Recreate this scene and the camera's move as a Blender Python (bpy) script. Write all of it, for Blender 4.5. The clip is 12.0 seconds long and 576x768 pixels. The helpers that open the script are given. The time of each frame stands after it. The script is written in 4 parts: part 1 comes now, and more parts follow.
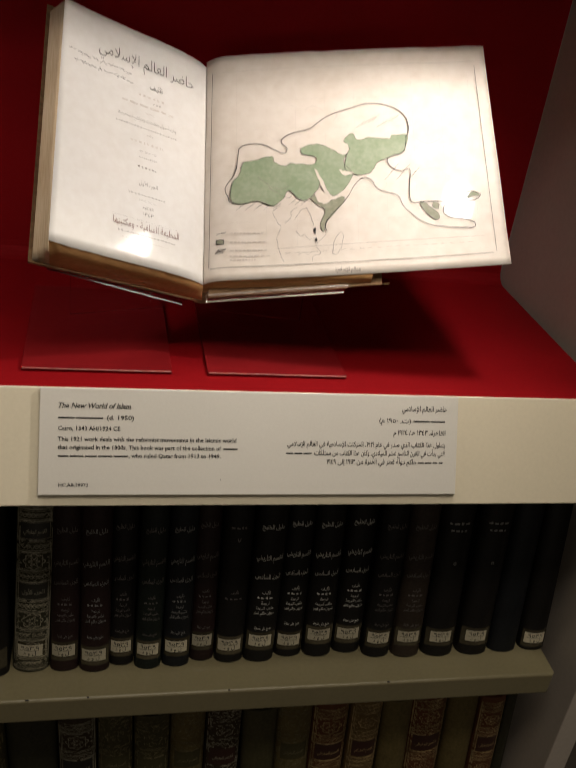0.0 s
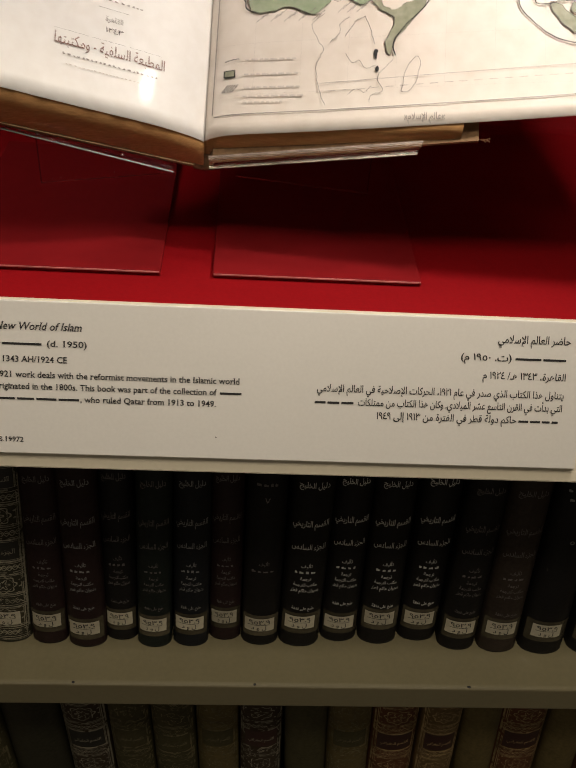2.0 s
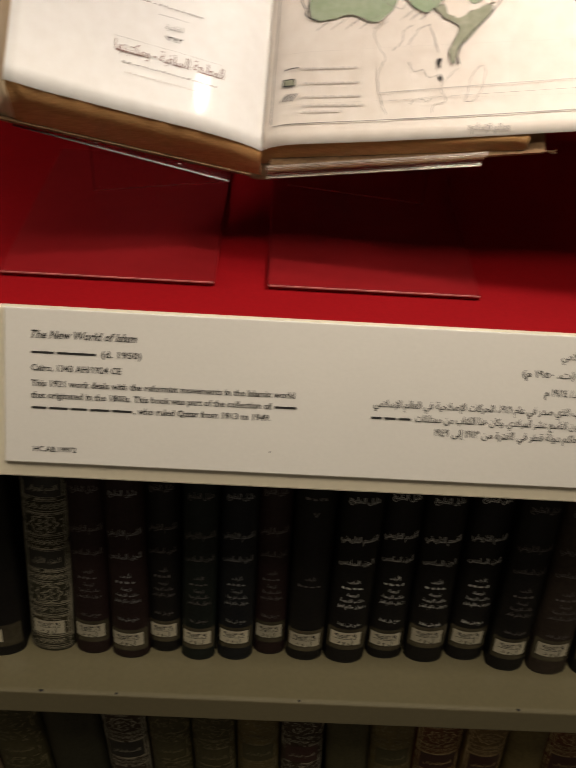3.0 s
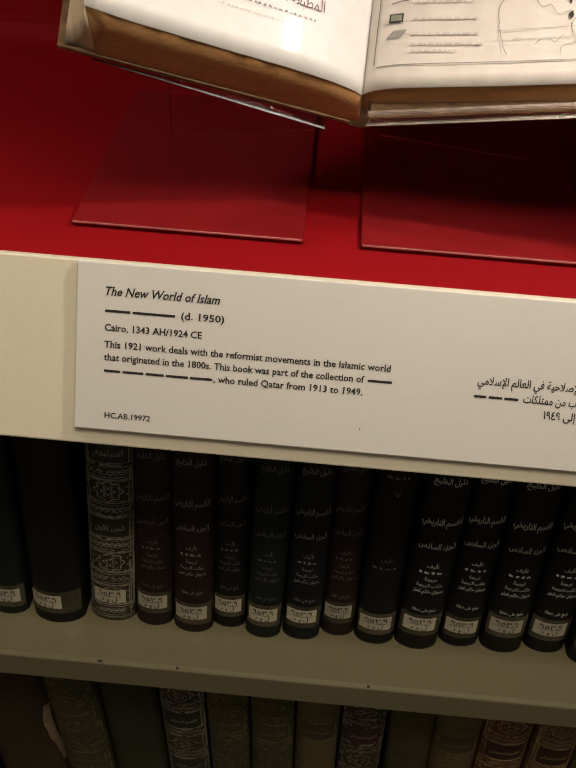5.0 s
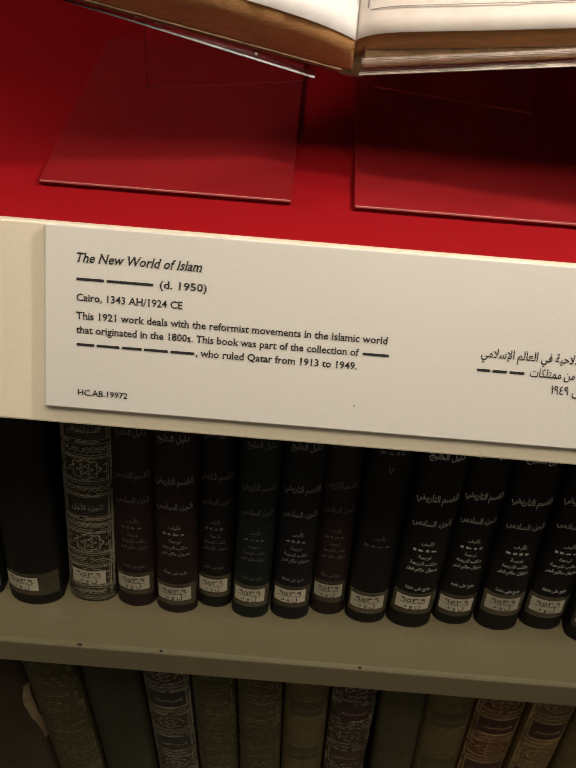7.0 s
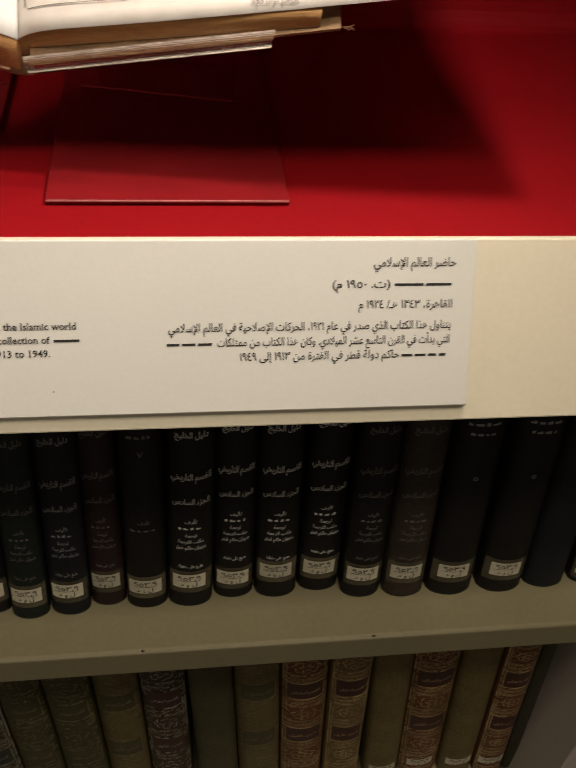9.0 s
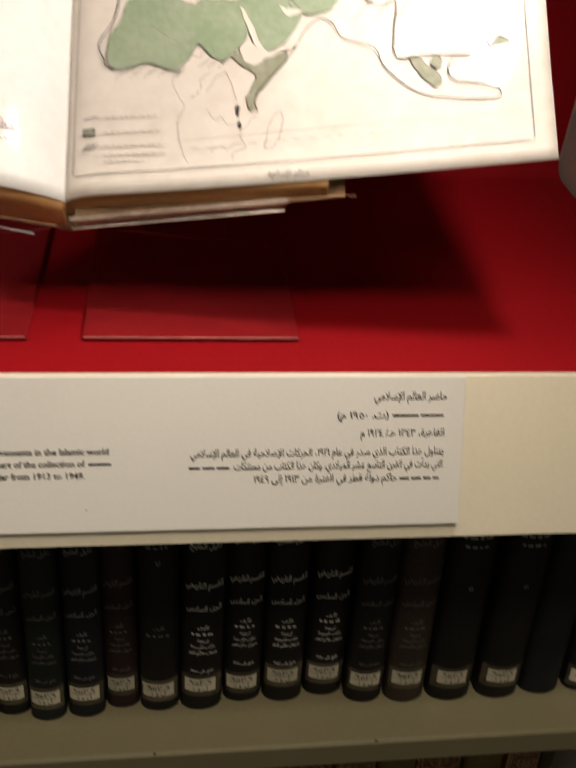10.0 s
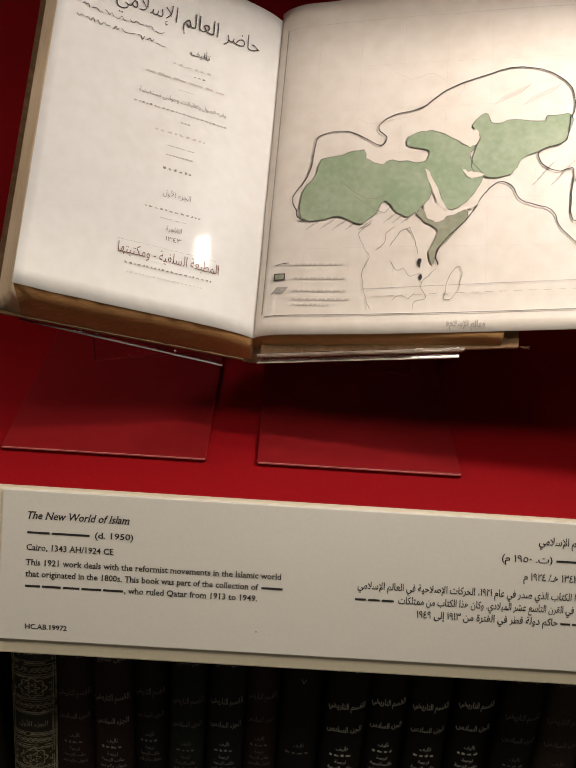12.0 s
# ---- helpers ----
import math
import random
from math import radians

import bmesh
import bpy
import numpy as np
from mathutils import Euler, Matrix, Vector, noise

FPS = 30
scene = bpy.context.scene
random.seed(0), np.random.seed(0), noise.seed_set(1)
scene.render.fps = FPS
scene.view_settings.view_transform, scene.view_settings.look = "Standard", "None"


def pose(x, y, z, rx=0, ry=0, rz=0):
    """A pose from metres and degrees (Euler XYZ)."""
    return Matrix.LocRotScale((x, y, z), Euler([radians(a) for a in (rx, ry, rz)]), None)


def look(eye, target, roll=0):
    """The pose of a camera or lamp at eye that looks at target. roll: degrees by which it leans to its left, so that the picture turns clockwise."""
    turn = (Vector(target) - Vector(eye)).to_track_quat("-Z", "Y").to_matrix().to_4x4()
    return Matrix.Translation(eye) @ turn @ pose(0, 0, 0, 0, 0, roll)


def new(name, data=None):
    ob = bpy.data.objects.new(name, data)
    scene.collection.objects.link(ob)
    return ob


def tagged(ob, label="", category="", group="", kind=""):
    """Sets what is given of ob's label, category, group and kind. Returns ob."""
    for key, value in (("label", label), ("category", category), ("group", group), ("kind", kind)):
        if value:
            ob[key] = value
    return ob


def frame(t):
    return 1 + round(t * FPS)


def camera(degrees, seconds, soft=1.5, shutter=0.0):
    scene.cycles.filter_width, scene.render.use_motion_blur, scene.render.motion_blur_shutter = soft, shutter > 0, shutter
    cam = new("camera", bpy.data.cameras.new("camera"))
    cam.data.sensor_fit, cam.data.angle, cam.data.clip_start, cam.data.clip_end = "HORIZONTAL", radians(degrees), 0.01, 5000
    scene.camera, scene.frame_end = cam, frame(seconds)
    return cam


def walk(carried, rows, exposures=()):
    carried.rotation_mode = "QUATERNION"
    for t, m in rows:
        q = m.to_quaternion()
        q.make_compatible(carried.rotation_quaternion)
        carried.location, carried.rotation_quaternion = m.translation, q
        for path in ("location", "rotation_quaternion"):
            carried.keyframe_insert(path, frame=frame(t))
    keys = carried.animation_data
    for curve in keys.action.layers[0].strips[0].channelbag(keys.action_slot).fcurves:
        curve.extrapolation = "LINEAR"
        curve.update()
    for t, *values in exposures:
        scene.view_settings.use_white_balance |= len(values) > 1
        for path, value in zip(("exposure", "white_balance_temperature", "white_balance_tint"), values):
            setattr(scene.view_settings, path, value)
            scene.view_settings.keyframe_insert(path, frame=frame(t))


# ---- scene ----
cam = camera(36.7, 12.0, soft=1.0, shutter=0.5)
PATH = [
    (0, (0.05, -0.698, 1.457), (0.484, 1.0, 0.494), 8.5),
    (0.5, (0.034, -0.658, 1.434), (0.513, 0.984, 0.399), 9.7),
    (1, (0.096, -0.563, 1.408), (0.403, 1.068, 0.293), 8.4),
    (1.5, (0.157, -0.485, 1.378), (0.327, 1.107, 0.179), 7.7),
    (2, (0.178, -0.447, 1.358), (0.303, 1.098, 0.095), 4.9),
    (2.5, (0.18, -0.432, 1.354), (0.319, 1.103, 0.079), 4.5),
    (3, (0.163, -0.435, 1.355), (0.215, 1.118, 0.096), 4.1),
    (3.5, (0.144, -0.425, 1.352), (0.077, 1.121, 0.084), 3.5),
    (3.7, (0.143, -0.418, 1.349), (0.074, 1.123, 0.076), 3.5),
    (5.5, (0.135, -0.386, 1.322), (0.099, 1.077, -0.041), 4.1),
    (6, (0.136, -0.373, 1.316), (0.110, 1.072, -0.066), 4.5),
    (6.5, (0.128, -0.362, 1.308), (0.111, 1.069, -0.089), 4.7),
    (8.3, (0.189, -0.363, 1.312), (0.333, 1.058, -0.088), 5.4),
    (8.5, (0.205, -0.371, 1.315), (0.388, 1.048, -0.083), 5.7),
    (9, (0.231, -0.39, 1.319), (0.502, 1.036, -0.057), 6.0),
    (9.5, (0.24, -0.407, 1.336), (0.542, 1.062, 0.012), 5.9),
    (10, (0.22, -0.42, 1.371), (0.485, 1.147, 0.157), 5.7),
    (10.5, (0.201, -0.432, 1.399), (0.405, 1.211, 0.276), 5.6),
    (11, (0.192, -0.438, 1.408), (0.346, 1.232, 0.319), 5.2),
    (11.5, (0.171, -0.433, 1.41), (0.255, 1.251, 0.335), 4.7),
    (12, (0.167, -0.424, 1.412), (0.207, 1.265, 0.342), 4.4),
]
EXPOSURES = [(0.0, 0.2, 6250, 10), (1.5, 0.2, 6250, 10), (2.5, 0.38, 6450, 10), (3.7, 0.38, 6450, 10), (5.5, 0.58, 6450, 10), (6.0, 0.75, 6400, 10), (6.5, 0.75, 6400, 10),
             (8.5, 0.75, 6350, 10), (9.5, 0.75, 6350, 10), (10.0, 0.5, 6350, 10), (10.5, 0.17, 6300, 10), (11.0, 0.14, 6250, 10), (12.0, 0.12, 6250, 10)]
walk(cam, [(t, look(eye, target, roll)) for t, eye, target, roll in PATH], EXPOSURES)

# ---- world, lamps ----
world = bpy.data.worlds.new("world")
scene.world = world
world.use_nodes = True
world.node_tree.nodes["Background"].inputs["Color"].default_value = (1.0, 0.86, 0.68, 1)
world.node_tree.nodes["Background"].inputs["Strength"].default_value = 0.045


def lamp(name, kind, place, target, watts, colour, **settings):
    data = bpy.data.lights.new(name, kind)
    data.energy, data.color = watts, colour
    for key, value in settings.items():
        if key == "size":
            data.size = value
        elif key == "size_y":
            data.shape = "RECTANGLE"
            data.size_y = value
        elif key == "radius":
            data.shadow_soft_size = value
        elif key == "cone":
            data.spot_size = radians(value)
        elif key == "blend":
            data.spot_blend = value
    ob = new(name, data)
    ob.matrix_world = look(place, target)
    return ob


WARM = (1.0, 0.90, 0.79)
ROOMLIGHT = (1.0, 0.875, 0.69)
lamp("display_spot", "SPOT", (-0.26, 0.015, 1.495), (-0.16, 0.08, 1.0), 2.4, WARM, radius=0.024, cone=150, blend=0.8)
lamp("display_spot", "SPOT", (0.432, 0.026, 1.495), (0.06, 0.17, 1.20), 6.6, WARM, radius=0.024, cone=165, blend=1.0)
lamp("room_panel", "AREA", (0.45, -0.78, 2.85), (0.45, -0.2, 0.8), 11.0, ROOMLIGHT, size=1.6, size_y=0.3)
lamp("aisle_panel", "AREA", (0.4, -0.42, 2.85), (0.4, -0.40, 0.8), 7.0, ROOMLIGHT, size=1.5, size_y=0.16)
# added low fill from the front that lifts spines and front faces
lamp("front_fill", "AREA", (0.2, -2.7, 1.15), (0.2, 0.0, 1.0), 3.2, ROOMLIGHT, size=2.4, size_y=0.4)


# ---- materials ----
def material(name, colour, rough=0.6, second=None, grain=60.0, amount=0.25, bump=0.1, stain=6.0, metal=0.0, coat=0.0,
             transmission=0.0, stretch=(1, 1, 1), spec=0.5, random_tint=0.0, coat_rough=0.08):
    """A surface with fine grain, larger stains and a fine relief."""
    m = bpy.data.materials.new(name)
    m.use_nodes = True
    nt = m.node_tree
    b = nt.nodes["Principled BSDF"]
    b.inputs["Roughness"].default_value = rough
    b.inputs["Metallic"].default_value = metal
    b.inputs["Coat Weight"].default_value = coat
    b.inputs["Coat Roughness"].default_value = coat_rough
    b.inputs["Transmission Weight"].default_value = transmission
    b.inputs["Specular IOR Level"].default_value = spec
    link = nt.links.new
    tc = nt.nodes.new("ShaderNodeTexCoord")
    mp = nt.nodes.new("ShaderNodeMapping")
    mp.inputs["Scale"].default_value = stretch
    link(tc.outputs["Object"], mp.inputs["Vector"])
    fine = nt.nodes.new("ShaderNodeTexNoise")
    fine.inputs["Scale"].default_value = grain
    fine.inputs["Detail"].default_value = 5
    big = nt.nodes.new("ShaderNodeTexNoise")
    big.inputs["Scale"].default_value = stain
    big.inputs["Detail"].default_value = 3
    link(mp.outputs["Vector"], fine.inputs["Vector"])
    link(tc.outputs["Object"], big.inputs["Vector"])
    mean = nt.nodes.new("ShaderNodeMath")
    mean.operation = "MULTIPLY_ADD"
    link(fine.outputs["Fac"], mean.inputs[0])
    mean.inputs[1].default_value = 0.5
    half = nt.nodes.new("ShaderNodeMath")
    half.operation = "MULTIPLY"
    link(big.outputs["Fac"], half.inputs[0])
    half.inputs[1].default_value = 0.5
    link(half.outputs[0], mean.inputs[2])
    ramp = nt.nodes.new("ShaderNodeValToRGB")
    second = second or tuple(c * (1 - amount) for c in colour)
    ramp.color_ramp.elements[0].position, ramp.color_ramp.elements[0].color = 0.35, (*second, 1)
    ramp.color_ramp.elements[1].position, ramp.color_ramp.elements[1].color = 0.62, (*colour, 1)
    link(mean.outputs[0], ramp.inputs["Fac"])
    out = ramp.outputs["Color"]
    if random_tint:
        info = nt.nodes.new("ShaderNodeObjectInfo")
        hsv = nt.nodes.new("ShaderNodeHueSaturation")
        rng = nt.nodes.new("ShaderNodeMapRange")
        rng.inputs["To Min"].default_value, rng.inputs["To Max"].default_value = 1 - random_tint, 1 + random_tint
        link(info.outputs["Random"], rng.inputs["Value"])
        link(rng.outputs["Result"], hsv.inputs["Value"])
        link(out, hsv.inputs["Color"])
        out = hsv.outputs["Color"]
    link(out, b.inputs["Base Color"])
    if bump:
        bp = nt.nodes.new("ShaderNodeBump")
        bp.inputs["Strength"].default_value = bump
        bp.inputs["Distance"].default_value = 0.001
        link(fine.outputs["Fac"], bp.inputs["Height"])
        link(bp.outputs["Normal"], b.inputs["Normal"])
    return m


PAINT = material("olive_grey_paint", (0.222, 0.192, 0.110), 0.3, grain=220, amount=0.12, bump=0.06, stain=9)
FASCIA = material("cream_lacquer", (0.70, 0.63, 0.485), 0.45, grain=300, amount=0.06, bump=0.03, stain=5)
SIDE = material("beige_laminate", (0.50, 0.44, 0.385), 0.5, grain=150, amount=0.1, bump=0.04)
RED = material("red_lining_paper", (0.255, 0.0022, 0.005), 0.7, grain=500, amount=0.14, bump=0.08, stain=7, spec=0.12)
ROOM = material("room_plaster", (0.30, 0.26, 0.21), 0.9, grain=40, amount=0.15)
CARPET = material("room_carpet", (0.09, 0.075, 0.06), 1.0, grain=400, amount=0.4, bump=0.4)
BOARD = material("white_label_board", (0.66, 0.63, 0.575), 0.55, grain=500, amount=0.05, bump=0.04, stain=8)
INK = material("black_ink", (0.018, 0.016, 0.015), 0.6, grain=400, amount=0.3, bump=0)
PAGE = material("aged_page", (0.74, 0.675, 0.605), 0.55, (0.66, 0.585, 0.505), grain=90, bump=0.05, stain=11, coat=0.2, coat_rough=0.03)
TITLE_PAGE = material("white_page", (0.77, 0.75, 0.72), 0.5, (0.72, 0.69, 0.65), grain=120, bump=0.04, stain=9, coat=0.05, coat_rough=0.05)
# aged paper edge with the foot's shade mixed into the brown; FORE is lit
EDGE = material("shaded_page_edges", (0.42, 0.22, 0.075), 0.85, (0.30, 0.15, 0.048), grain=900, bump=0.3, stain=14, stretch=(0.03, 1, 1))
FORE = material("cream_fore_edge", (0.60, 0.47, 0.32), 0.85, (0.47, 0.34, 0.20), grain=900, bump=0.3, stain=14, stretch=(1, 0.05, 0.05))
REDINK = material("faded_red_ink", (0.24, 0.10, 0.07), 0.6, grain=400, amount=0.5, bump=0)
LEATHER = material("brown_cover_leather", (0.24, 0.145, 0.075), 0.75, (0.11, 0.06, 0.03), grain=200, bump=0.3, spec=0.15)
GREEN = material("green_print", (0.235, 0.305, 0.185), 0.6, (0.34, 0.375, 0.265), grain=230, bump=0, stain=40, coat=0.3)
DARKGREEN = material("dark_green_print", (0.19, 0.205, 0.125), 0.6, (0.34, 0.33, 0.24), grain=200, bump=0)
PRINT = material("brown_black_print", (0.085, 0.07, 0.062), 0.6, grain=400, amount=0.5, bump=0)
# opaque pale tone for the light lines on the right cradle's edges
BRIGHT = material("pale_edge_glint", (0.36, 0.27, 0.22), 0.25, grain=150, amount=0.6, bump=0)
PANEL = material("dark_spine_panel", (0.055, 0.015, 0.010), 0.5, grain=300, amount=0.4, bump=0.2)
DIM = material("faded_print", (0.33, 0.29, 0.265), 0.6, grain=400, amount=0.5, bump=0)
GREYINK = material("grey_ink", (0.30, 0.265, 0.23), 0.6, grain=300, amount=0.5, bump=0)
PALEINK = material("pale_ink", (0.66, 0.59, 0.53), 0.6, grain=300, amount=0.25, bump=0)
ACRYLIC = material("clear_acrylic", (0.97, 0.96, 0.95), 0.03, grain=20, amount=0.01, bump=0, transmission=1.0)
ACRYLIC.node_tree.nodes["Principled BSDF"].inputs["IOR"].default_value = 1.49
# same acrylic, tinted and with low IOR to weaken the left lip's reflections
DULL_ACRYLIC = material("low_glint_acrylic", (0.90, 0.86, 0.84), 0.06, grain=60, amount=0.1, bump=0, transmission=1.0)
DULL_ACRYLIC.node_tree.nodes["Principled BSDF"].inputs["IOR"].default_value = 1.18
# opaque red stands in for the floor seen through a clear plate
PLATE = material("floor_red_plate", (0.21, 0.010, 0.012), 0.26, grain=80, amount=0.1, bump=0.01, spec=0.15)
STICKER = material("cream_paper_sticker", (0.60, 0.55, 0.42), 0.6, (0.50, 0.45, 0.33), grain=300, bump=0.1, stain=30, random_tint=0.18)
TAPE = material("clear_yellowed_tape", (0.10, 0.085, 0.055), 0.22, grain=160, amount=0.5, bump=0.2, spec=0.6, random_tint=0.3)
BARE = material("torn_board", (0.34, 0.25, 0.14), 0.8, (0.2, 0.14, 0.08), grain=200, bump=0.4, stain=40)
# pink stands in for light caught along the plates' front edge
RIM = material("pink_edge_glint", (0.62, 0.20, 0.19), 0.2, grain=120, amount=0.4, bump=0)
GREYFOIL = material("grey_lettering", (0.34, 0.33, 0.32), 0.5, grain=900, amount=0.6, bump=0)
SILVER = material("silver_lettering", (0.80, 0.78, 0.72), 0.5, grain=900, amount=0.5, bump=0, random_tint=0.1)
DULL = material("worn_lettering", (0.19, 0.165, 0.155), 0.5, grain=900, amount=0.6, bump=0)
GILT = material("worn_gilt", (0.66, 0.49, 0.23), 0.5, (0.09, 0.05, 0.022), grain=420, bump=0.2, stain=40, metal=0.1)
PALEGILT = material("pale_worn_gilt", (0.46, 0.42, 0.31), 0.5, (0.10, 0.09, 0.06), grain=420, bump=0.2, stain=40)
SOOT = material("black_spine_panel", (0.022, 0.020, 0.016), 0.5, grain=300, amount=0.4, bump=0.2)
# darker tone for the weaker edge line on the left cradle
DIMEDGE = material("dim_edge_glint", (0.05, 0.026, 0.022), 0.35, grain=150, amount=0.7, bump=0)
FADED = material("faded_gilt", (0.25, 0.205, 0.10), 0.5, (0.07, 0.06, 0.03), grain=300, bump=0.2, stain=40)
STEEL = material("steel_pin", (0.7, 0.68, 0.64), 0.25, grain=50, amount=0.1, bump=0, metal=1.0)
WHITE_METAL = material("lamp_housing", (0.5, 0.49, 0.47), 0.4, grain=50, amount=0.1, bump=0)


def cloth(name, colour, rough=0.5):
    return material(name, colour, rough, tuple(c * 0.55 for c in colour), grain=260, bump=0.25, stain=25, spec=0.22)


CLOTHS = {
    "black": cloth("black_bookcloth", (0.012, 0.0105, 0.010)),
    "green": cloth("bottle_green_bookcloth", (0.013, 0.018, 0.0155)),
    "navy": cloth("navy_bookcloth", (0.012, 0.0135, 0.017)),
    "maroon": cloth("maroon_bookcloth", (0.028, 0.014, 0.0135)),
    "umber": cloth("umber_bookcloth", (0.045, 0.032, 0.024)),
    "gilded": cloth("dark_green_tooled_leather", (0.045, 0.042, 0.025)),
    "sage": cloth("faded_green_leather", (0.080, 0.070, 0.032)),
    "olive": cloth("olive_brown_bookcloth", (0.165, 0.125, 0.048)),
    "russet": cloth("red_brown_tooled_leather", (0.165, 0.062, 0.028)),
    "tan": cloth("tan_tooled_leather", (0.20, 0.128, 0.052)),
    "dusk": cloth("dark_brown_tooled_leather", (0.060, 0.040, 0.024)),
}


# ---- small helpers ----
def part(name, bm, mat, parent=None, label="", smooth=False):
    me = bpy.data.meshes.new(name)
    bmesh.ops.recalc_face_normals(bm, faces=bm.faces)
    bm.to_mesh(me)
    bm.free()
    if mat:
        me.materials.append(mat)
    if smooth:
        for p in me.polygons:
            p.use_smooth = True
    ob = new(name, me)
    ob.parent = parent
    if label:
        tagged(ob, label)
    return ob


def thing(name, place, label, category, group="", kind=""):
    ob = new(name)
    ob.empty_display_size = 0.02
    ob.location = place
    return tagged(ob, label, category, group, kind)


def prism(outline, axis_from, axis_to, bevel=0.0, segments=2):
    """A y-z outline drawn out along x."""
    bm = bmesh.new()
    low = [bm.verts.new((axis_from, y, z)) for y, z in outline]
    high = [bm.verts.new((axis_to, y, z)) for y, z in outline]
    bm.faces.new(low)
    bm.faces.new(high)
    n = len(outline)
    for i in range(n):
        bm.faces.new((low[i], low[(i + 1) % n], high[(i + 1) % n], high[i]))
    if bevel:
        bmesh.ops.bevel(bm, geom=bm.edges[:], offset=bevel, segments=segments, profile=0.5, affect="EDGES", clamp_overlap=True)
    return bm


def box(x0, x1, y0, y1, z0, z1, bevel=0.0, segments=2):
    return prism([(y0, z0), (y1, z0), (y1, z1), (y0, z1)], x0, x1, bevel, segments)


def strip(bm, pts, width, place):
    """A flat inked line through 2D points, laid on a surface by place(a, b)."""
    rows = []
    n = len(pts)
    for i, (a, b) in enumerate(pts):
        p, q = pts[max(0, i - 1)], pts[min(n - 1, i + 1)]
        dx, dy = q[0] - p[0], q[1] - p[1]
        d = math.hypot(dx, dy) or 1.0
        w = width * (0.85 + 0.3 * noise.noise((a * 90, b * 90, width * 900)))
        ox, oy = -dy / d * w / 2, dx / d * w / 2
        rows.append((bm.verts.new(place(a + ox, b + oy)), bm.verts.new(place(a - ox, b - oy))))
    for (a, b), (c, d) in zip(rows, rows[1:]):
        bm.faces.new((a, b, d, c))


def spline(pts, closed=False, step=6):
    """A smooth curve through the points."""
    out = []
    n = len(pts)
    for i in range(n if closed else n - 1):
        p0, p1, p2, p3 = (pts[(i + k) % n] if closed else pts[min(n - 1, max(0, i + k))] for k in (-1, 0, 1, 2))
        for k in range(step):
            t = k / step
            out.append(tuple(0.5 * (2 * b + (c - a) * t + (2 * a - 5 * b + 4 * c - d) * t * t + (3 * b - a - 3 * c + d) * t ** 3)
                             for a, b, c, d in zip(p0, p1, p2, p3)))
    if not closed:
        out.append(tuple(pts[-1]))
    return out


# letters whose written form depends on their neighbours: the first of each letter's shapes, and how many there are
FORMS = {}
code = 0xFE80
for letters, count in (("ء", 1), ("آأؤإ", 2), ("ئ", 4), ("ا", 2), ("ب", 4), ("ة", 2), ("تثجحخ", 4), ("دذرز", 2),
                       ("سشصضطظعغفقكلمنه", 4), ("وى", 2), ("ي", 4)):
    for letter in letters:
        FORMS[letter] = (code, count)
        code += count
LAM_ALEF = {"آ": 0xFEF5, "أ": 0xFEF7, "إ": 0xFEF9, "ا": 0xFEFB}


def joined(text):
    """Arabic text in its joined letter shapes, in the order of drawing from left to right."""
    out, i, before = [], 0, False
    while i < len(text):
        c = text[i]
        if c == "ل" and i + 1 < len(text) and text[i + 1] in LAM_ALEF:
            out.append(chr(LAM_ALEF[text[i + 1]] + (1 if before else 0)))
            before, i = False, i + 2
            continue
        if c in FORMS:
            first, count = FORMS[c]
            after = count == 4 and i + 1 < len(text) and (text[i + 1] in FORMS and text[i + 1] != "ء" or text[i + 1] == "ـ")
            shape = (1 if before else 0) + (2 if after else 0)
            out.append(chr(first + (shape if count > 1 else 0)))
            before = after
        else:
            out.append({"(": ")", ")": "("}.get(c, c))
            before = c == "ـ"
        i += 1
    out.reverse()
    res, run = [], []
    for c in out + [""]:
        if c and c in "٠١٢٣٤٥٦٧٨٩":
            run.append(c)
        else:
            res += run[::-1] + [c]
            run = []
    return "".join(res)


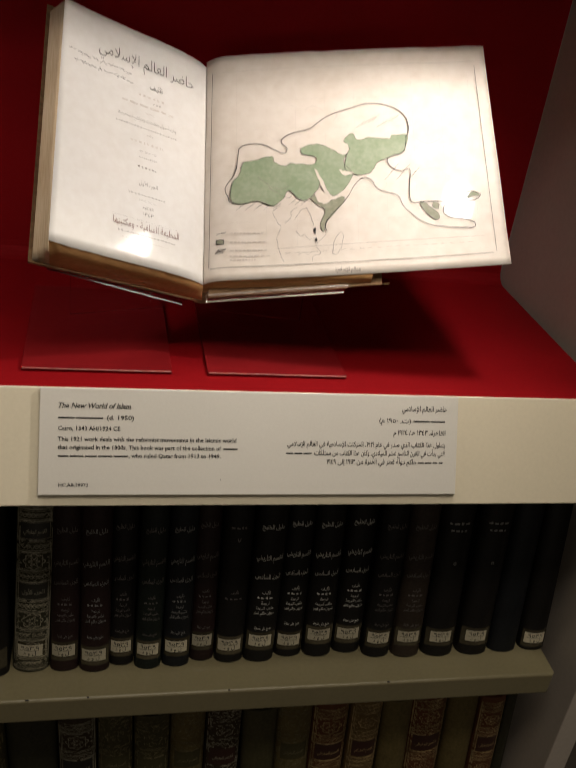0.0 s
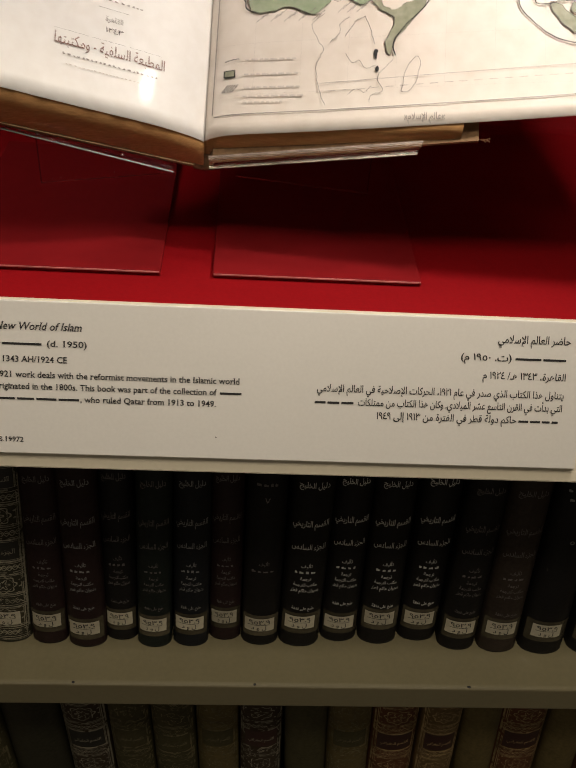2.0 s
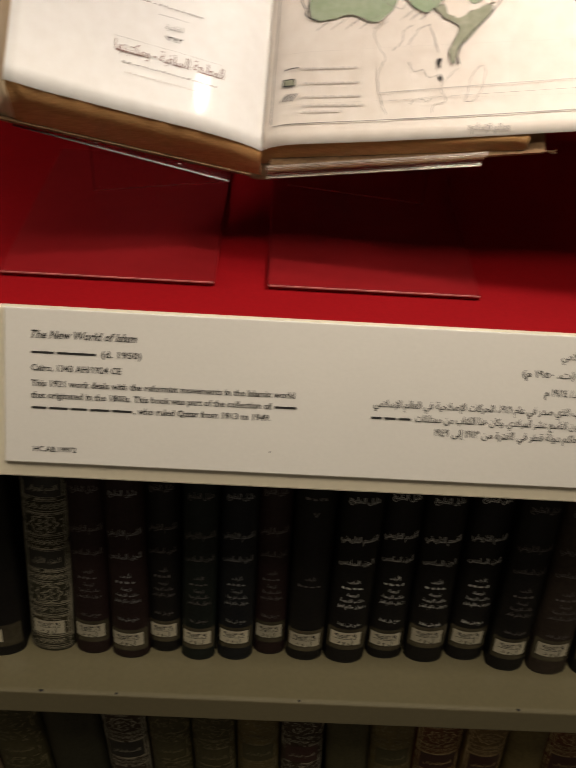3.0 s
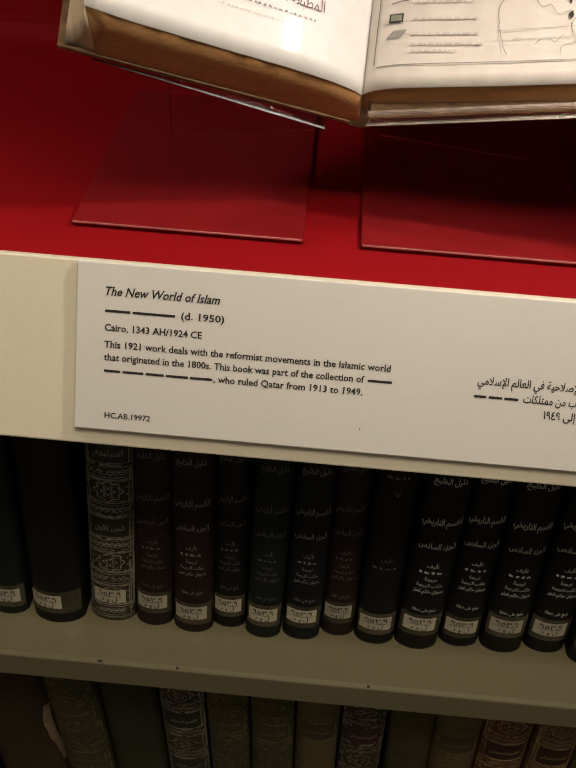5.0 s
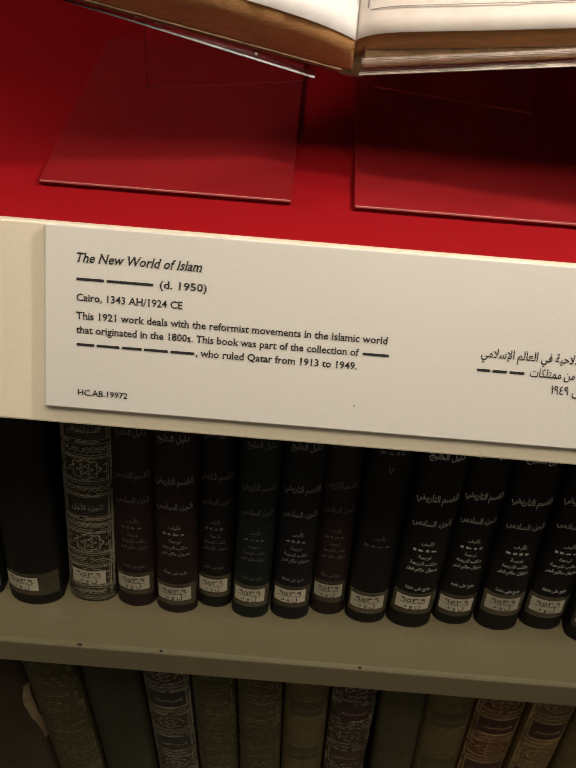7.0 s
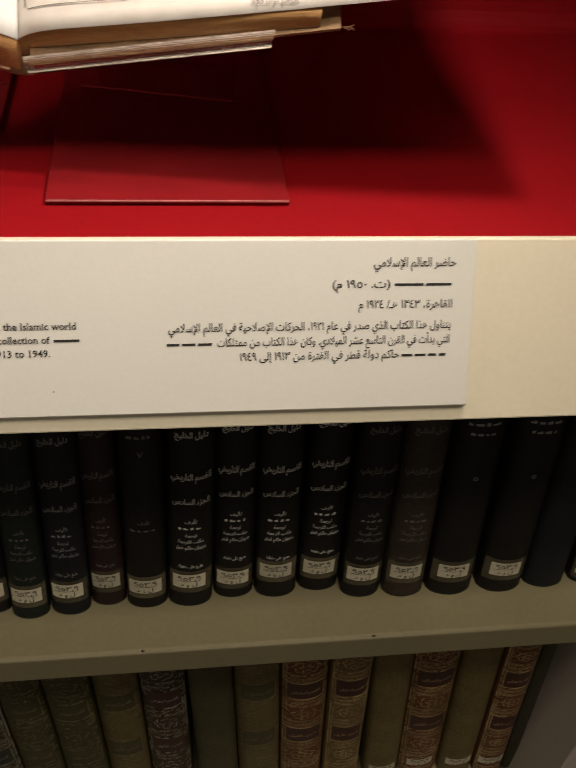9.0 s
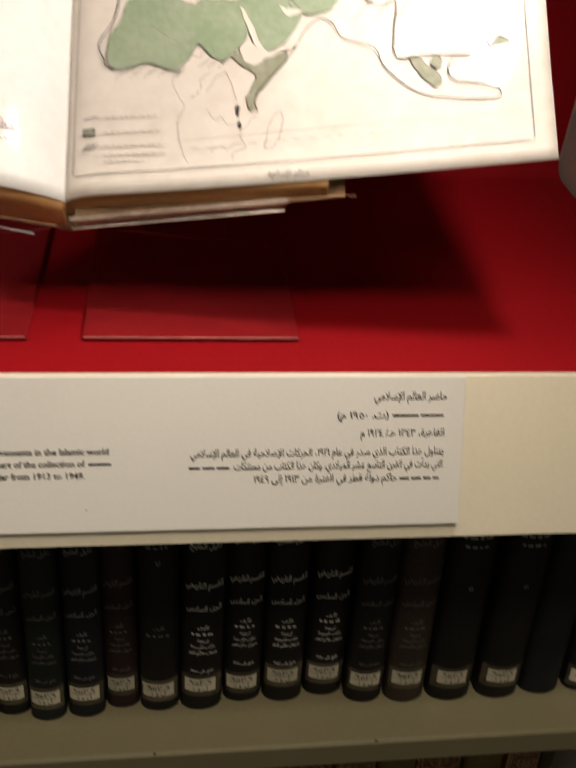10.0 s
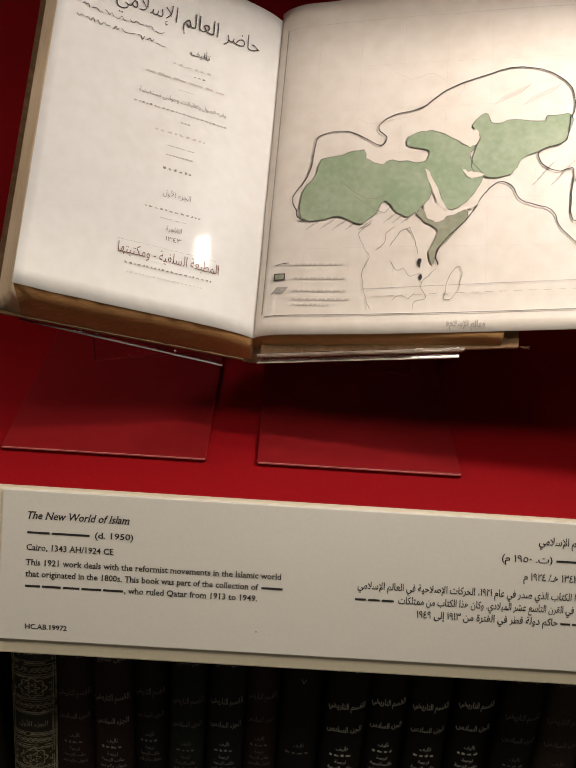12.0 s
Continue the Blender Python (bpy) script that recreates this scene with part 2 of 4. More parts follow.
def letters(bm, text, a0, a1, base, height, place, slant=0.0, fit=True, bold=0.012, serif=False):
    """Flat lettering from a0 to a1 on a baseline, laid on a surface by place(a, b). Height is that of the capitals."""
    curve = bpy.data.curves.new("lettering", "FONT")
    curve.body, curve.resolution_u, curve.shear, curve.offset = text, 2, slant, bold
    ob = bpy.data.objects.new("lettering", curve)
    me = ob.to_mesh()
    xs = [v.co.x for v in me.vertices]
    if xs:
        lo, hi = min(xs), max(xs)
        k = height / 0.72
        kx = (a1 - a0) / (hi - lo) if fit else k
        made = [bm.verts.new(place(a0 + (v.co.x - lo) * kx, base + v.co.y * k)) for v in me.vertices]
        for p in me.polygons:
            try:
                bm.faces.new([made[i] for i in p.vertices])
            except ValueError:
                pass
        # small feet and flags at the ends of the stems
        for e in me.edges if serif else ():
            p, q = sorted((me.vertices[i].co for i in e.vertices), key=lambda c: c.x)
            wide = q.x - p.x
            if abs(p.y - q.y) > 0.004 or not 0.07 < wide < 0.16:
                continue
            foot = min(abs(p.y + bold), abs(p.y + 0.23 + bold)) < 0.006
            flag = min(abs(p.y - 0.449 - bold), abs(p.y - 0.682 - bold)) < 0.006
            if not foot and not flag:
                continue
            y0, y1 = (p.y, p.y + 0.035) if foot else (p.y - 0.04, p.y)
            for a, b in ((p.x - 0.045, p.x), (q.x, q.x + (0.045 if foot else 0.03))):
                bm.faces.new([bm.verts.new(place(a0 + (x - lo) * kx, base + y * k)) for x, y in ((a, y0), (b, y0), (b, y1), (a, y1))])
    ob.to_mesh_clear()
    bpy.data.objects.remove(ob)
    bpy.data.curves.remove(curve)


def bars(bm, a0, a1, base, height, place, words=1, seed=0, uneven=0.0):
    """Plain bars, word by word, for writing that stays unread."""
    rnd = random.Random(seed)
    cuts = [rnd.uniform(0.7, 1.4) for _ in range(words)]
    total = sum(cuts)
    a = a0
    for c in cuts:
        w = (a1 - a0) * c / total
        gap = min(0.0013, w * 0.3) * (1 + uneven)
        n = max(2, int(w / 0.004))
        for i in range(n):
            p, q = a + (w - gap) * i / n, a + (w - gap) * (i + 1) / n
            top = base + height * (1 + uneven * rnd.uniform(-0.5, 1.0))
            bm.faces.new([bm.verts.new(place(x, y)) for x, y in ((p, base), (q, base), (q, top), (p, top))])
        a += w


# ---- the room ----
def room():
    for name, dims, mat in (
            ("floor", (-2.6, 3.2, -3.0, 0.9, -0.1, 0.0), CARPET), ("ceiling", (-2.6, 3.2, -3.0, 0.9, 3.0, 3.1), ROOM),
            ("wall_north", (-2.6, 3.2, 0.9, 1.0, 0.0, 3.0), ROOM), ("wall_south", (-2.6, 3.2, -3.1, -3.0, 0.0, 3.0), ROOM),
            ("wall_west", (-2.7, -2.6, -3.0, 0.9, 0.0, 3.0), ROOM), ("wall_east", (3.2, 3.3, -3.0, 0.9, 0.0, 3.0), ROOM)):
        tagged(part(name, box(*dims), mat), "plain dim surface of the reading room", "room", kind="structure")


room()

# ---- the bookcase ----
FLOOR_Z, SHELF_Z, LOW_Z = 1.031, 0.686, 0.285
BACK_Y = 0.362


def bookcase():
    case = thing("bookcase", (0.12, 0.16, 0.0), "built-in bookcase with a red-lined display bay and painted shelves", "bookcase")
    base = Matrix.Translation(-Vector(case.location))

    def add(name, bm, mat, label="", smooth=False):
        ob = part(name, bm, mat, case, label, smooth)
        ob.matrix_basis = base
        return ob

    # the side panel stands a little askew
    for near, far, out in ((0.628, 0.6035, 0.03), (-0.42, -0.42, -0.03)):
        bm = bmesh.new()
        a = [(near, -0.052), (near + out, -0.052), (far + out, BACK_Y + 0.03), (far, BACK_Y + 0.03)]
        lo = [bm.verts.new((x, y, 0.0)) for x, y in a]
        hi = [bm.verts.new((x, y, 1.62)) for x, y in a]
        bm.faces.new(lo), bm.faces.new(hi)
        for i in range(4):
            bm.faces.new((lo[i], lo[(i + 1) % 4], hi[(i + 1) % 4], hi[i]))
        bmesh.ops.bevel(bm, geom=bm.edges[:], offset=0.0015, segments=2, profile=0.5, affect="EDGES")
        add("side_panel", bm, SIDE, "beige laminate side panel")
    add("back_panel", box(-0.42, 0.628, BACK_Y + 0.006, BACK_Y + 0.026, 0.0, 1.62), SIDE)
    # one red lining, coved where the floor turns up into the back
    bend = [(BACK_Y - 0.02 + 0.02 * math.sin(t), FLOOR_Z + 0.02 - 0.02 * math.cos(t)) for t in (0, 0.3, 0.6, 0.9, 1.2, 1.5708)]
    outer = [(0.006, FLOOR_Z)] + bend + [(BACK_Y, 1.515)]
    inner = [(BACK_Y + 0.004, 1.515), (BACK_Y + 0.004, FLOOR_Z - 0.003), (0.006, FLOOR_Z - 0.003)]
    add("display_lining", prism(outer + inner, -0.418, 0.601), RED, "deep red lining of floor and back")
    add("display_board", box(-0.418, 0.601, 0.006, BACK_Y, FLOOR_Z - 0.028, FLOOR_Z - 0.0035), FASCIA)
    add("top_panel", box(-0.418, 0.601, -0.05, BACK_Y, 1.52, 1.55), SIDE)
    # added above the view so the room panels leave the rear floor dark
    add("unseen_valance", box(-0.418, 0.601, -0.050, -0.034, 1.442, 1.5195, 0.001), SIDE, "added unseen board that keeps room light off the bay floor")
    # added out of view to cut the spots off the upper back wall
    add("unseen_baffle", box(-0.418, 0.601, 0.100, 0.112, 1.432, 1.5195, 0.001), SIDE, "added unseen board that keeps lamp light off the back wall")
    for z in (SHELF_Z, LOW_Z):
        bm = prism([(-0.035, z - 0.034), (BACK_Y, z - 0.034), (BACK_Y, z), (-0.035, z)], -0.418, 0.604)
        front = [e for e in bm.edges if all(v.co.y < -0.03 for v in e.verts)]
        bmesh.ops.bevel(bm, geom=front, offset=0.0035, segments=4, profile=0.5, affect="EDGES")
        add("shelf", bm, PAINT, "olive-grey painted shelf with a rounded front edge")
    # little chips in the paint of the shelf edge
    for x, w in ((0.392, 0.004), (0.051, 0.003), (-0.012, 0.005), (0.205, 0.003)):
        bm = bmesh.new()
        bmesh.ops.create_icosphere(bm, subdivisions=1, radius=0.0012)
        for v in bm.verts:
            v.co = Vector((x + v.co.x * w / 0.0024, -0.0335 + v.co.y, SHELF_Z - 0.0003 + v.co.z * 0.4))
        add("chip", bm, INK, "dark paint chip")
    # the leaning fascia
    down = Vector((0, -0.046, -0.0865)).normalized()
    out = Vector((0, -0.8829, 0.4695))
    top = Vector((0, 0.002, 1.0505)) - out * 0.004
    outline = [top, top + down * 0.1085, top + down * 0.1085 - out * 0.018, top - out * 0.010 + Vector((0, 0.0, 0.0))]
    bm = prism([(p.y, p.z) for p in outline], -0.418, 0.6275, 0.0012, 2)
    add("fascia", bm, FASCIA, "cream lacquered fascia leaning back")
    return case


bookcase()


# ---- the caption board ----
LABEL_O = Vector((0.002, 0.002, 1.05))
LABEL_X = Vector((1, 0, 0))
LABEL_D = Vector((0, -0.046, -0.0865)).normalized()
LABEL_N = Vector((0, -0.8829, 0.4695))


def caption():
    w, h = 0.403, 0.0975
    ob = thing("caption_board", LABEL_O, "white printed caption board fixed to the cream fascia", "label")
    bm = bmesh.new()
    rows = []
    for back in (0.0, -0.0036):
        rows.append([bm.verts.new(LABEL_X * a + LABEL_D * d + LABEL_N * back) for a, d in ((0, 0), (w, 0), (w, h), (0, h))])
    bm.faces.new(rows[0]), bm.faces.new(rows[1])
    for i in range(4):
        bm.faces.new((rows[0][i], rows[0][(i + 1) % 4], rows[1][(i + 1) % 4], rows[1][i]))
    bmesh.ops.bevel(bm, geom=bm.edges[:], offset=0.0006, segments=2, profile=0.5, affect="EDGES")
    part("board", bm, BOARD, ob)

    def place(a, b):
        return LABEL_X * a + LABEL_D * -b + LABEL_N * 0.00025

    cap = 0.0040

    def line(name, draw):
        bm2 = bmesh.new()
        draw(bm2)
        part(name, bm2, INK, ob, "black printed lettering")

    def words(text, a0, a1, d, size=cap, slant=0.0, arabic=False):
        line("lettering", lambda b: letters(b, joined(text) if arabic else text, a0, a1, -d, size, place, slant, True, 0.012 if arabic else 0.016, not arabic))

    def blank(a0, a1, d, n, seed):
        line("lettering", lambda b: bars(b, a0, a1, -d + 0.0006, 0.0014, place, n, seed))

    words("The New World of Islam", 0.0165, 0.081, 0.0180, 0.0050, 0.28)
    blank(0.0165, 0.0575, 0.0282, 2, 1)
    words("(d. 1950)", 0.0595, 0.084, 0.0282)
    words("Cairo, 1343 AH/1924 CE", 0.0165, 0.0718, 0.0383)
    words("This 1921 work deals with the reformist movements in the Islamic world", 0.0165, 0.1797, 0.0480)
    words("that originated in the 1800s. This book was part of the collection of", 0.0165, 0.1655, 0.0555)
    blank(0.1675, 0.1825, 0.0555, 1, 2)
    blank(0.0168, 0.0805, 0.0630, 5, 3)
    words(", who ruled Qatar from 1913 to 1949.", 0.0800, 0.1652, 0.0630)
    words("HC.AB.19972", 0.0178, 0.0445, 0.0897, 0.0033)
    # the same in Arabic, set from the other side
    words("حاضر العالم الإسلامي", 0.3437, 0.3910, 0.0150, 0.0052, arabic=True)
    blank(0.3560, 0.3905, 0.0265, 2, 4)
    words("(ت. ١٩٥٠ م)", 0.3205, 0.3535, 0.0268, 0.0046, arabic=True)
    words("القاهرة، ١٣٤٣ هـ/ ١٩٢٤ م", 0.3357, 0.3902, 0.0385, 0.0048, arabic=True)
    words("يتناول هذا الكتاب الذي صدر في عام ١٩٢١، الحركات الإصلاحية في العالم الإسلامي", 0.2292, 0.3902, 0.0505, 0.0048, arabic=True)
    words("التي بدأت في القرن التاسع عشر الميلادي. وكان هذا الكتاب من ممتلكات", 0.2560, 0.3900, 0.0590, 0.0048, arabic=True)
    blank(0.2282, 0.2545, 0.0590, 3, 5)
    blank(0.3620, 0.3895, 0.0675, 4, 6)
    words("حاكم دولة قطر في الفترة من ١٩١٣ إلى ١٩٤٩", 0.2686, 0.3605, 0.0675, 0.0048, arabic=True)
    # a speck on the board
    line("speck", lambda b: bars(b, 0.1655, 0.1664, -0.0835, 0.0009, place, 1, 7))


caption()


# ---- the open book on its cradles ----
BOOK_O = Vector((0.153, 0.111, 1.107))
BOOK_V = Vector((0.0231, 0.7119, 0.7019))
BOOK_U = Vector((0.9997, -0.0164, -0.0162))
BOOK_N = Vector((0.0, -0.7021, 0.7121))


def rise(u):
    """Height of the open leaves above the gutter's floor."""
    if u >= 0:
        return 0.022 - 0.010 * math.exp(-u / 0.008) + 0.235 * u - 0.11 * u * u
    return 0.0235 - 0.0115 * math.exp(u / 0.018) - 0.408 * u + 14.0 * u ** 4


def leaf(u, v, lift=0.0):
    return BOOK_U * u + BOOK_V * v + BOOK_N * (rise(u) + lift)


def deck(u, v, n):
    return BOOK_U * u + BOOK_V * v + BOOK_N * n


def right_foot(u):
    return 0.017 * (u / 0.30) ** 1.6 - 0.001


def right_head(u):
    return 0.256 + 0.014 * (u / 0.29) + 0.0012 * noise.noise((u * 45, 3.1, 0))


def slab(us, low, high, bottom, top, shear=0.0):
    """A solid between two heights over a strip of u, from the foot to the head of the book."""
    bm = bmesh.new()
    rows = []
    for u in us:
        rows.append([bm.verts.new(deck(u, v, n)) for v, n in
                     ((bottom(u) - shear, low(u)), (bottom(u), high(u)), (top(u), high(u)), (top(u), low(u)))])
    for a, b in zip(rows, rows[1:]):
        for k in range(4):
            bm.faces.new((a[k], a[(k + 1) % 4], b[(k + 1) % 4], b[k]))
    bm.faces.new(rows[0]), bm.faces.new(rows[-1])
    return bm


def steps(a, b, n):
    return [a + (b - a) * i / n for i in range(n + 1)]


def open_book():
    book = thing("open_book", BOOK_O, "old open book with a fold-out map, lying on clear acrylic cradles", "book")
    ease = [0.0, 0.002, 0.004, 0.007, 0.011, 0.016, 0.022, 0.03]
    # boards and spine
    part("cover", slab(steps(-0.164, -0.006, 8), lambda u: -0.42 * u - 0.0035, lambda u: -0.42 * u,
                       lambda u: -0.0145, lambda u: 0.258), LEATHER, book, "brown leather board of the cover")
    part("cover", slab(steps(0.006, 0.174, 8), lambda u: 0.005 + 0.25 * u, lambda u: 0.008 + 0.25 * u,
                       lambda u: -0.0125 + 0.055 * u, lambda u: 0.258), LEATHER, book, "brown leather board of the cover")
    part("spine", slab(steps(-0.007, 0.007, 6), lambda u: -0.006 + 60 * u * u, lambda u: -0.002 + 40 * u * u,
                       lambda u: -0.0145, lambda u: 0.258), LEATHER, book, smooth=True)
    # threads hanging from the frayed corner of the board
    rnd = random.Random(9)
    bm = bmesh.new()
    for k in range(7):
        u0, n0 = 0.1735 + 0.0004 * k, 0.0535 + rnd.uniform(-0.001, 0.002)
        pts = [(u0 + 0.0012 * j + rnd.uniform(-0.0008, 0.0012), n0 + rnd.uniform(-0.0022, 0.0016) * j * 0.5) for j in range(5)]
        strip(bm, spline(pts, False, 3), 0.0007, lambda a, b: deck(a, -0.0032, b))
    part("frayed_cloth", bm, FORE, book, "frayed pale threads at the corner")
    # the leaves below the open ones
    left = [-u for u in ease] + [-u for u in steps(0.04, 0.1455, 12)] + [-0.150, -0.155, -0.1605]
    def left_top(u):
        if u >= -0.1456:
            return rise(u) - 0.0004
        k = (-0.1455 - u) / 0.015
        return (rise(-0.1455) - 0.0004) * (1 - k) + (0.42 * 0.1605 + 0.001) * k

    part("fore_edge", slab([-0.1457, -0.150, -0.155, -0.1605], lambda u: -0.42 * u + 0.0006, left_top, lambda u: -0.004, lambda u: 0.2500, 0.0085), FORE, book, "cream fore-edge of the leaves", True)
    part("leaves", slab([u for u in left if u > -0.1456], lambda u: -0.42 * u + 0.0006, left_top, lambda u: -0.001 - 0.0002 * math.sin(u * 300),
                        lambda u: 0.2500, 0.0125), EDGE, book, "thick block of cream leaves, foot shade painted into the brown edges", True)
    right = ease + steps(0.04, 0.163, 12)
    part("leaves", slab(right, lambda u: 0.0086 + 0.25 * u if u > 0.004 else 0.0, lambda u: max(0.0092 + 0.25 * u, rise(u) - 0.0012) if u > 0.004 else 0.0115,
                        lambda u: 0.0005 + 0.02 * u, lambda u: 0.2520, 0.0055), EDGE, book, "thin block of browned leaves with foot shade in the colour", True)
    # title leaf
    bm = bmesh.new()
    us, vs = [-u for u in ease] + [-u for u in steps(0.036, 0.146, 20)], steps(0, 1, 24)
    grid = [[bm.verts.new(leaf(u, -0.0015 + (0.2515 + 0.002 * abs(u) / 0.14) * k + 0.0004 * noise.noise((u * 60, k * 5, 1)), 0.0004 * noise.noise((u * 25, k * 4, 7))))
             for k in vs] for u in us]
    for a, b in zip(grid, grid[1:]):
        for i in range(len(vs) - 1):
            bm.faces.new((a[i], b[i], b[i + 1], a[i + 1]))
    title = part("title_leaf", bm, TITLE_PAGE, book, "white printed title leaf", True)
    md = title.modifiers.new("thick", "SOLIDIFY")
    md.thickness, md.offset = 0.0003, -1
    # map leaf: unfolds past the board, with soft fold lines
    bm = bmesh.new()
    us = ease + steps(0.037, 0.30, 40)
    grid = []
    for u in us:
        col = []
        for k in steps(0, 1, 30):
            end = 0.30 - 0.010 * k
            w = u * end / 0.30
            v = right_foot(w) + (right_head(w) - right_foot(w)) * k
            fold = -0.0005 * math.exp(-((w - 0.148) / 0.003) ** 2) - 0.0005 * math.exp(-((w - 0.075) / 0.003) ** 2)
            col.append(bm.verts.new(leaf(w, v, fold + 0.0005 * noise.noise((w * 22, k * 5, 3)))))
        grid.append(col)
    for a, b in zip(grid, grid[1:]):
        for i in range(30):
            bm.faces.new((a[i], b[i], b[i + 1], a[i + 1]))
    sheet = part("map_leaf", bm, PAGE, book, "aged cream fold-out leaf with a printed map", True)
    md = sheet.modifiers.new("thick", "SOLIDIFY")
    md.thickness, md.offset = 0.0003, -1

    def on(u, v):
        return leaf(u, v, 0.0009)

    def higher(u, v):
        return leaf(u, v, 0.0013)

    def region(name, mm, mat, place, label, rough=0.0015, smooth=4):
        """An inked area, its outline given in millimetres on the leaf."""
        pts = spline([(a / 1000, b / 1000) for a, b in mm], True, smooth)
        pts = [(a + rough * noise.noise((a * 400, b * 400, 2)), b + rough * noise.noise((a * 400, b * 400, 9))) for a, b in pts]
        bm = bmesh.new()
        ring = [bm.verts.new((a, b, 0)) for a, b in pts]
        edges = [bm.edges.new((ring[i], ring[(i + 1) % len(ring)])) for i in range(len(ring))]
        bmesh.ops.triangle_fill(bm, use_beauty=True, edges=edges)
        lo, hi = min(p[0] for p in pts), max(p[0] for p in pts)
        for k in range(1, int((hi - lo) / 0.008) + 1):
            bmesh.ops.bisect_plane(bm, geom=bm.verts[:] + bm.edges[:] + bm.faces[:], plane_co=(lo + k * 0.008, 0, 0), plane_no=(1, 0, 0))
        for v in bm.verts:
            v.co = place(v.co.x, v.co.y)
        land = part(name, bm, mat, sheet, label)
        if name == "green_land":
            inked("map_coast", [pts + pts[:1]], 0.00035, PRINT, lambda p, q: leaf(p, q, 0.0011), sheet, "thin black coastline")
        return land

    def inked(name, curves, width, mat, place, parent, label):
        bm = bmesh.new()
        for pts in curves:
            strip(bm, pts, width, place)
        return part(name, bm, mat, parent, label)

    def mm(pts, closed=False, step=6):
        return spline([(a / 1000, b / 1000) for a, b in pts], closed, step)

    # lands in green
    region("green_land", [(26, 84), (25, 102), (33, 116), (37, 128), (51, 132), (66, 135), (68, 128), (79, 124), (86, 127), (106, 125), (110, 134), (96, 138),
                          (96, 145), (107, 149), (121, 146), (132, 139), (141, 138), (137, 128), (146, 115), (139, 99), (128, 90), (121, 93), (116, 105),
                          (106, 90), (98, 85), (90, 88), (82, 96), (74, 84), (65, 79), (52, 85), (40, 82)], GREEN, on, "muted green printed land")
    region("green_land", [(141, 136), (144, 144), (139, 150), (141, 158), (148, 161), (152, 154), (166, 157), (184, 155), (188, 159), (203, 160), (199, 141), (186, 135),
                          (171, 127), (164, 116), (147, 114), (139, 121)], GREEN, on, "muted green printed land")
    region("green_land", [(104, 88), (110, 80), (118, 74), (113, 59), (116, 50), (120, 62), (137, 84), (132, 90), (122, 84), (114, 92)], DARKGREEN, on, "dark green printed land")
    region("green_land", [(212, 83), (219, 81), (231, 69), (228, 63), (219, 70)], DARKGREEN, on, "dark green printed land")
    region("green_land", [(226, 83), (231, 82), (230, 75), (225, 79)], DARKGREEN, on, "dark green printed land")
    region("green_land", [(261, 88), (264, 94), (269, 95), (273, 91), (266, 90)], DARKGREEN, on, "dark green printed land", 0.0004)
    # seas and gaps left white
    region("white_gap", [(108, 92), (113, 95), (121, 92), (124, 86), (118, 81), (111, 84)], PAGE, higher, "unprinted gap")
    region("white_gap", [(108, 119), (111, 118), (122, 93), (124, 88), (120, 89), (114, 103)], PAGE, higher, "unprinted gap")
    region("white_gap", [(132, 121), (136, 118), (144, 117), (146, 114), (139, 113), (135, 116)], PAGE, higher, "unprinted gap")
    region("white_gap", [(122, 88), (132, 91), (142, 97), (143, 93), (134, 89), (123, 85)], PAGE, higher, "unprinted gap")
    region("white_gap", [(132, 141), (140, 150), (143, 145), (141, 139), (136, 136)], PAGE, higher, "unprinted gap")
    # the bold outline
    bold = [mm([(22, 90), (19, 100), (28, 115), (31, 130), (34, 146), (52, 150), (66, 144), (77, 138), (81, 144), (75, 151), (78, 157), (86, 162), (104, 167),
                (121, 181), (148, 192), (166, 197), (186, 194), (201, 183), (205, 170), (203, 158)], step=5),
            mm([(22, 90), (24, 84), (30, 82)]),
            mm([(202, 160), (199, 141), (184, 134), (182, 128), (187, 121), (196, 118), (204, 120), (203, 102), (204, 83), (222, 84), (256, 84), (270, 87),
                (274, 92), (266, 96), (259, 93), (262, 87)], step=5),
            mm([(119, 50), (119, 62), (139, 86), (147, 101), (156, 110), (165, 107), (171, 97), (190, 90), (196, 78), (210, 64), (226, 57), (262, 55), (266, 60),
                (258, 64), (240, 67), (235, 74), (238, 81)], step=5)]
    bold = [[(a + 0.0007 * noise.noise((a * 320, b * 320, 4)), b + 0.0007 * noise.noise((a * 320, b * 320, 6))) for a, b in pts] for pts in bold]
    inked("map_outline", bold, 0.00085, INK, higher, sheet, "bold black outline")
    # coasts and rivers in thin grey
    thin = [mm([(70, 62), (74, 55), (70, 44), (72, 30), (76, 18)]),
            mm([(104, 19), (105, 23), (112, 27), (109, 36), (118, 48)]),
            mm([(70, 62), (66, 72), (74, 80)]), mm([(87, 63), (93, 73), (100, 77)]), mm([(100, 77), (104, 66), (106, 58)]),
            mm([(124, 26), (130, 28), (135, 44), (132, 49), (126, 40), (124, 26)]), mm([(62, 100), (80, 88), (86, 92)]), mm([(52, 112), (60, 104), (72, 98), (82, 101)]),
            mm([(84, 196), (96, 190), (110, 194), (118, 188)]), mm([(60, 160), (70, 156), (98, 161)]), mm([(128, 176), (132, 182), (130, 190)]),
            mm([(206, 160), (224, 150), (240, 158)]), mm([(212, 118), (230, 122), (244, 112)])]
    thin += [mm([(88, 52), (92, 46), (97, 47), (101, 42), (108, 44)]), mm([(90, 24), (95, 28), (101, 26), (105, 30)]), mm([(78, 60), (84, 66), (84, 72), (90, 77)])]
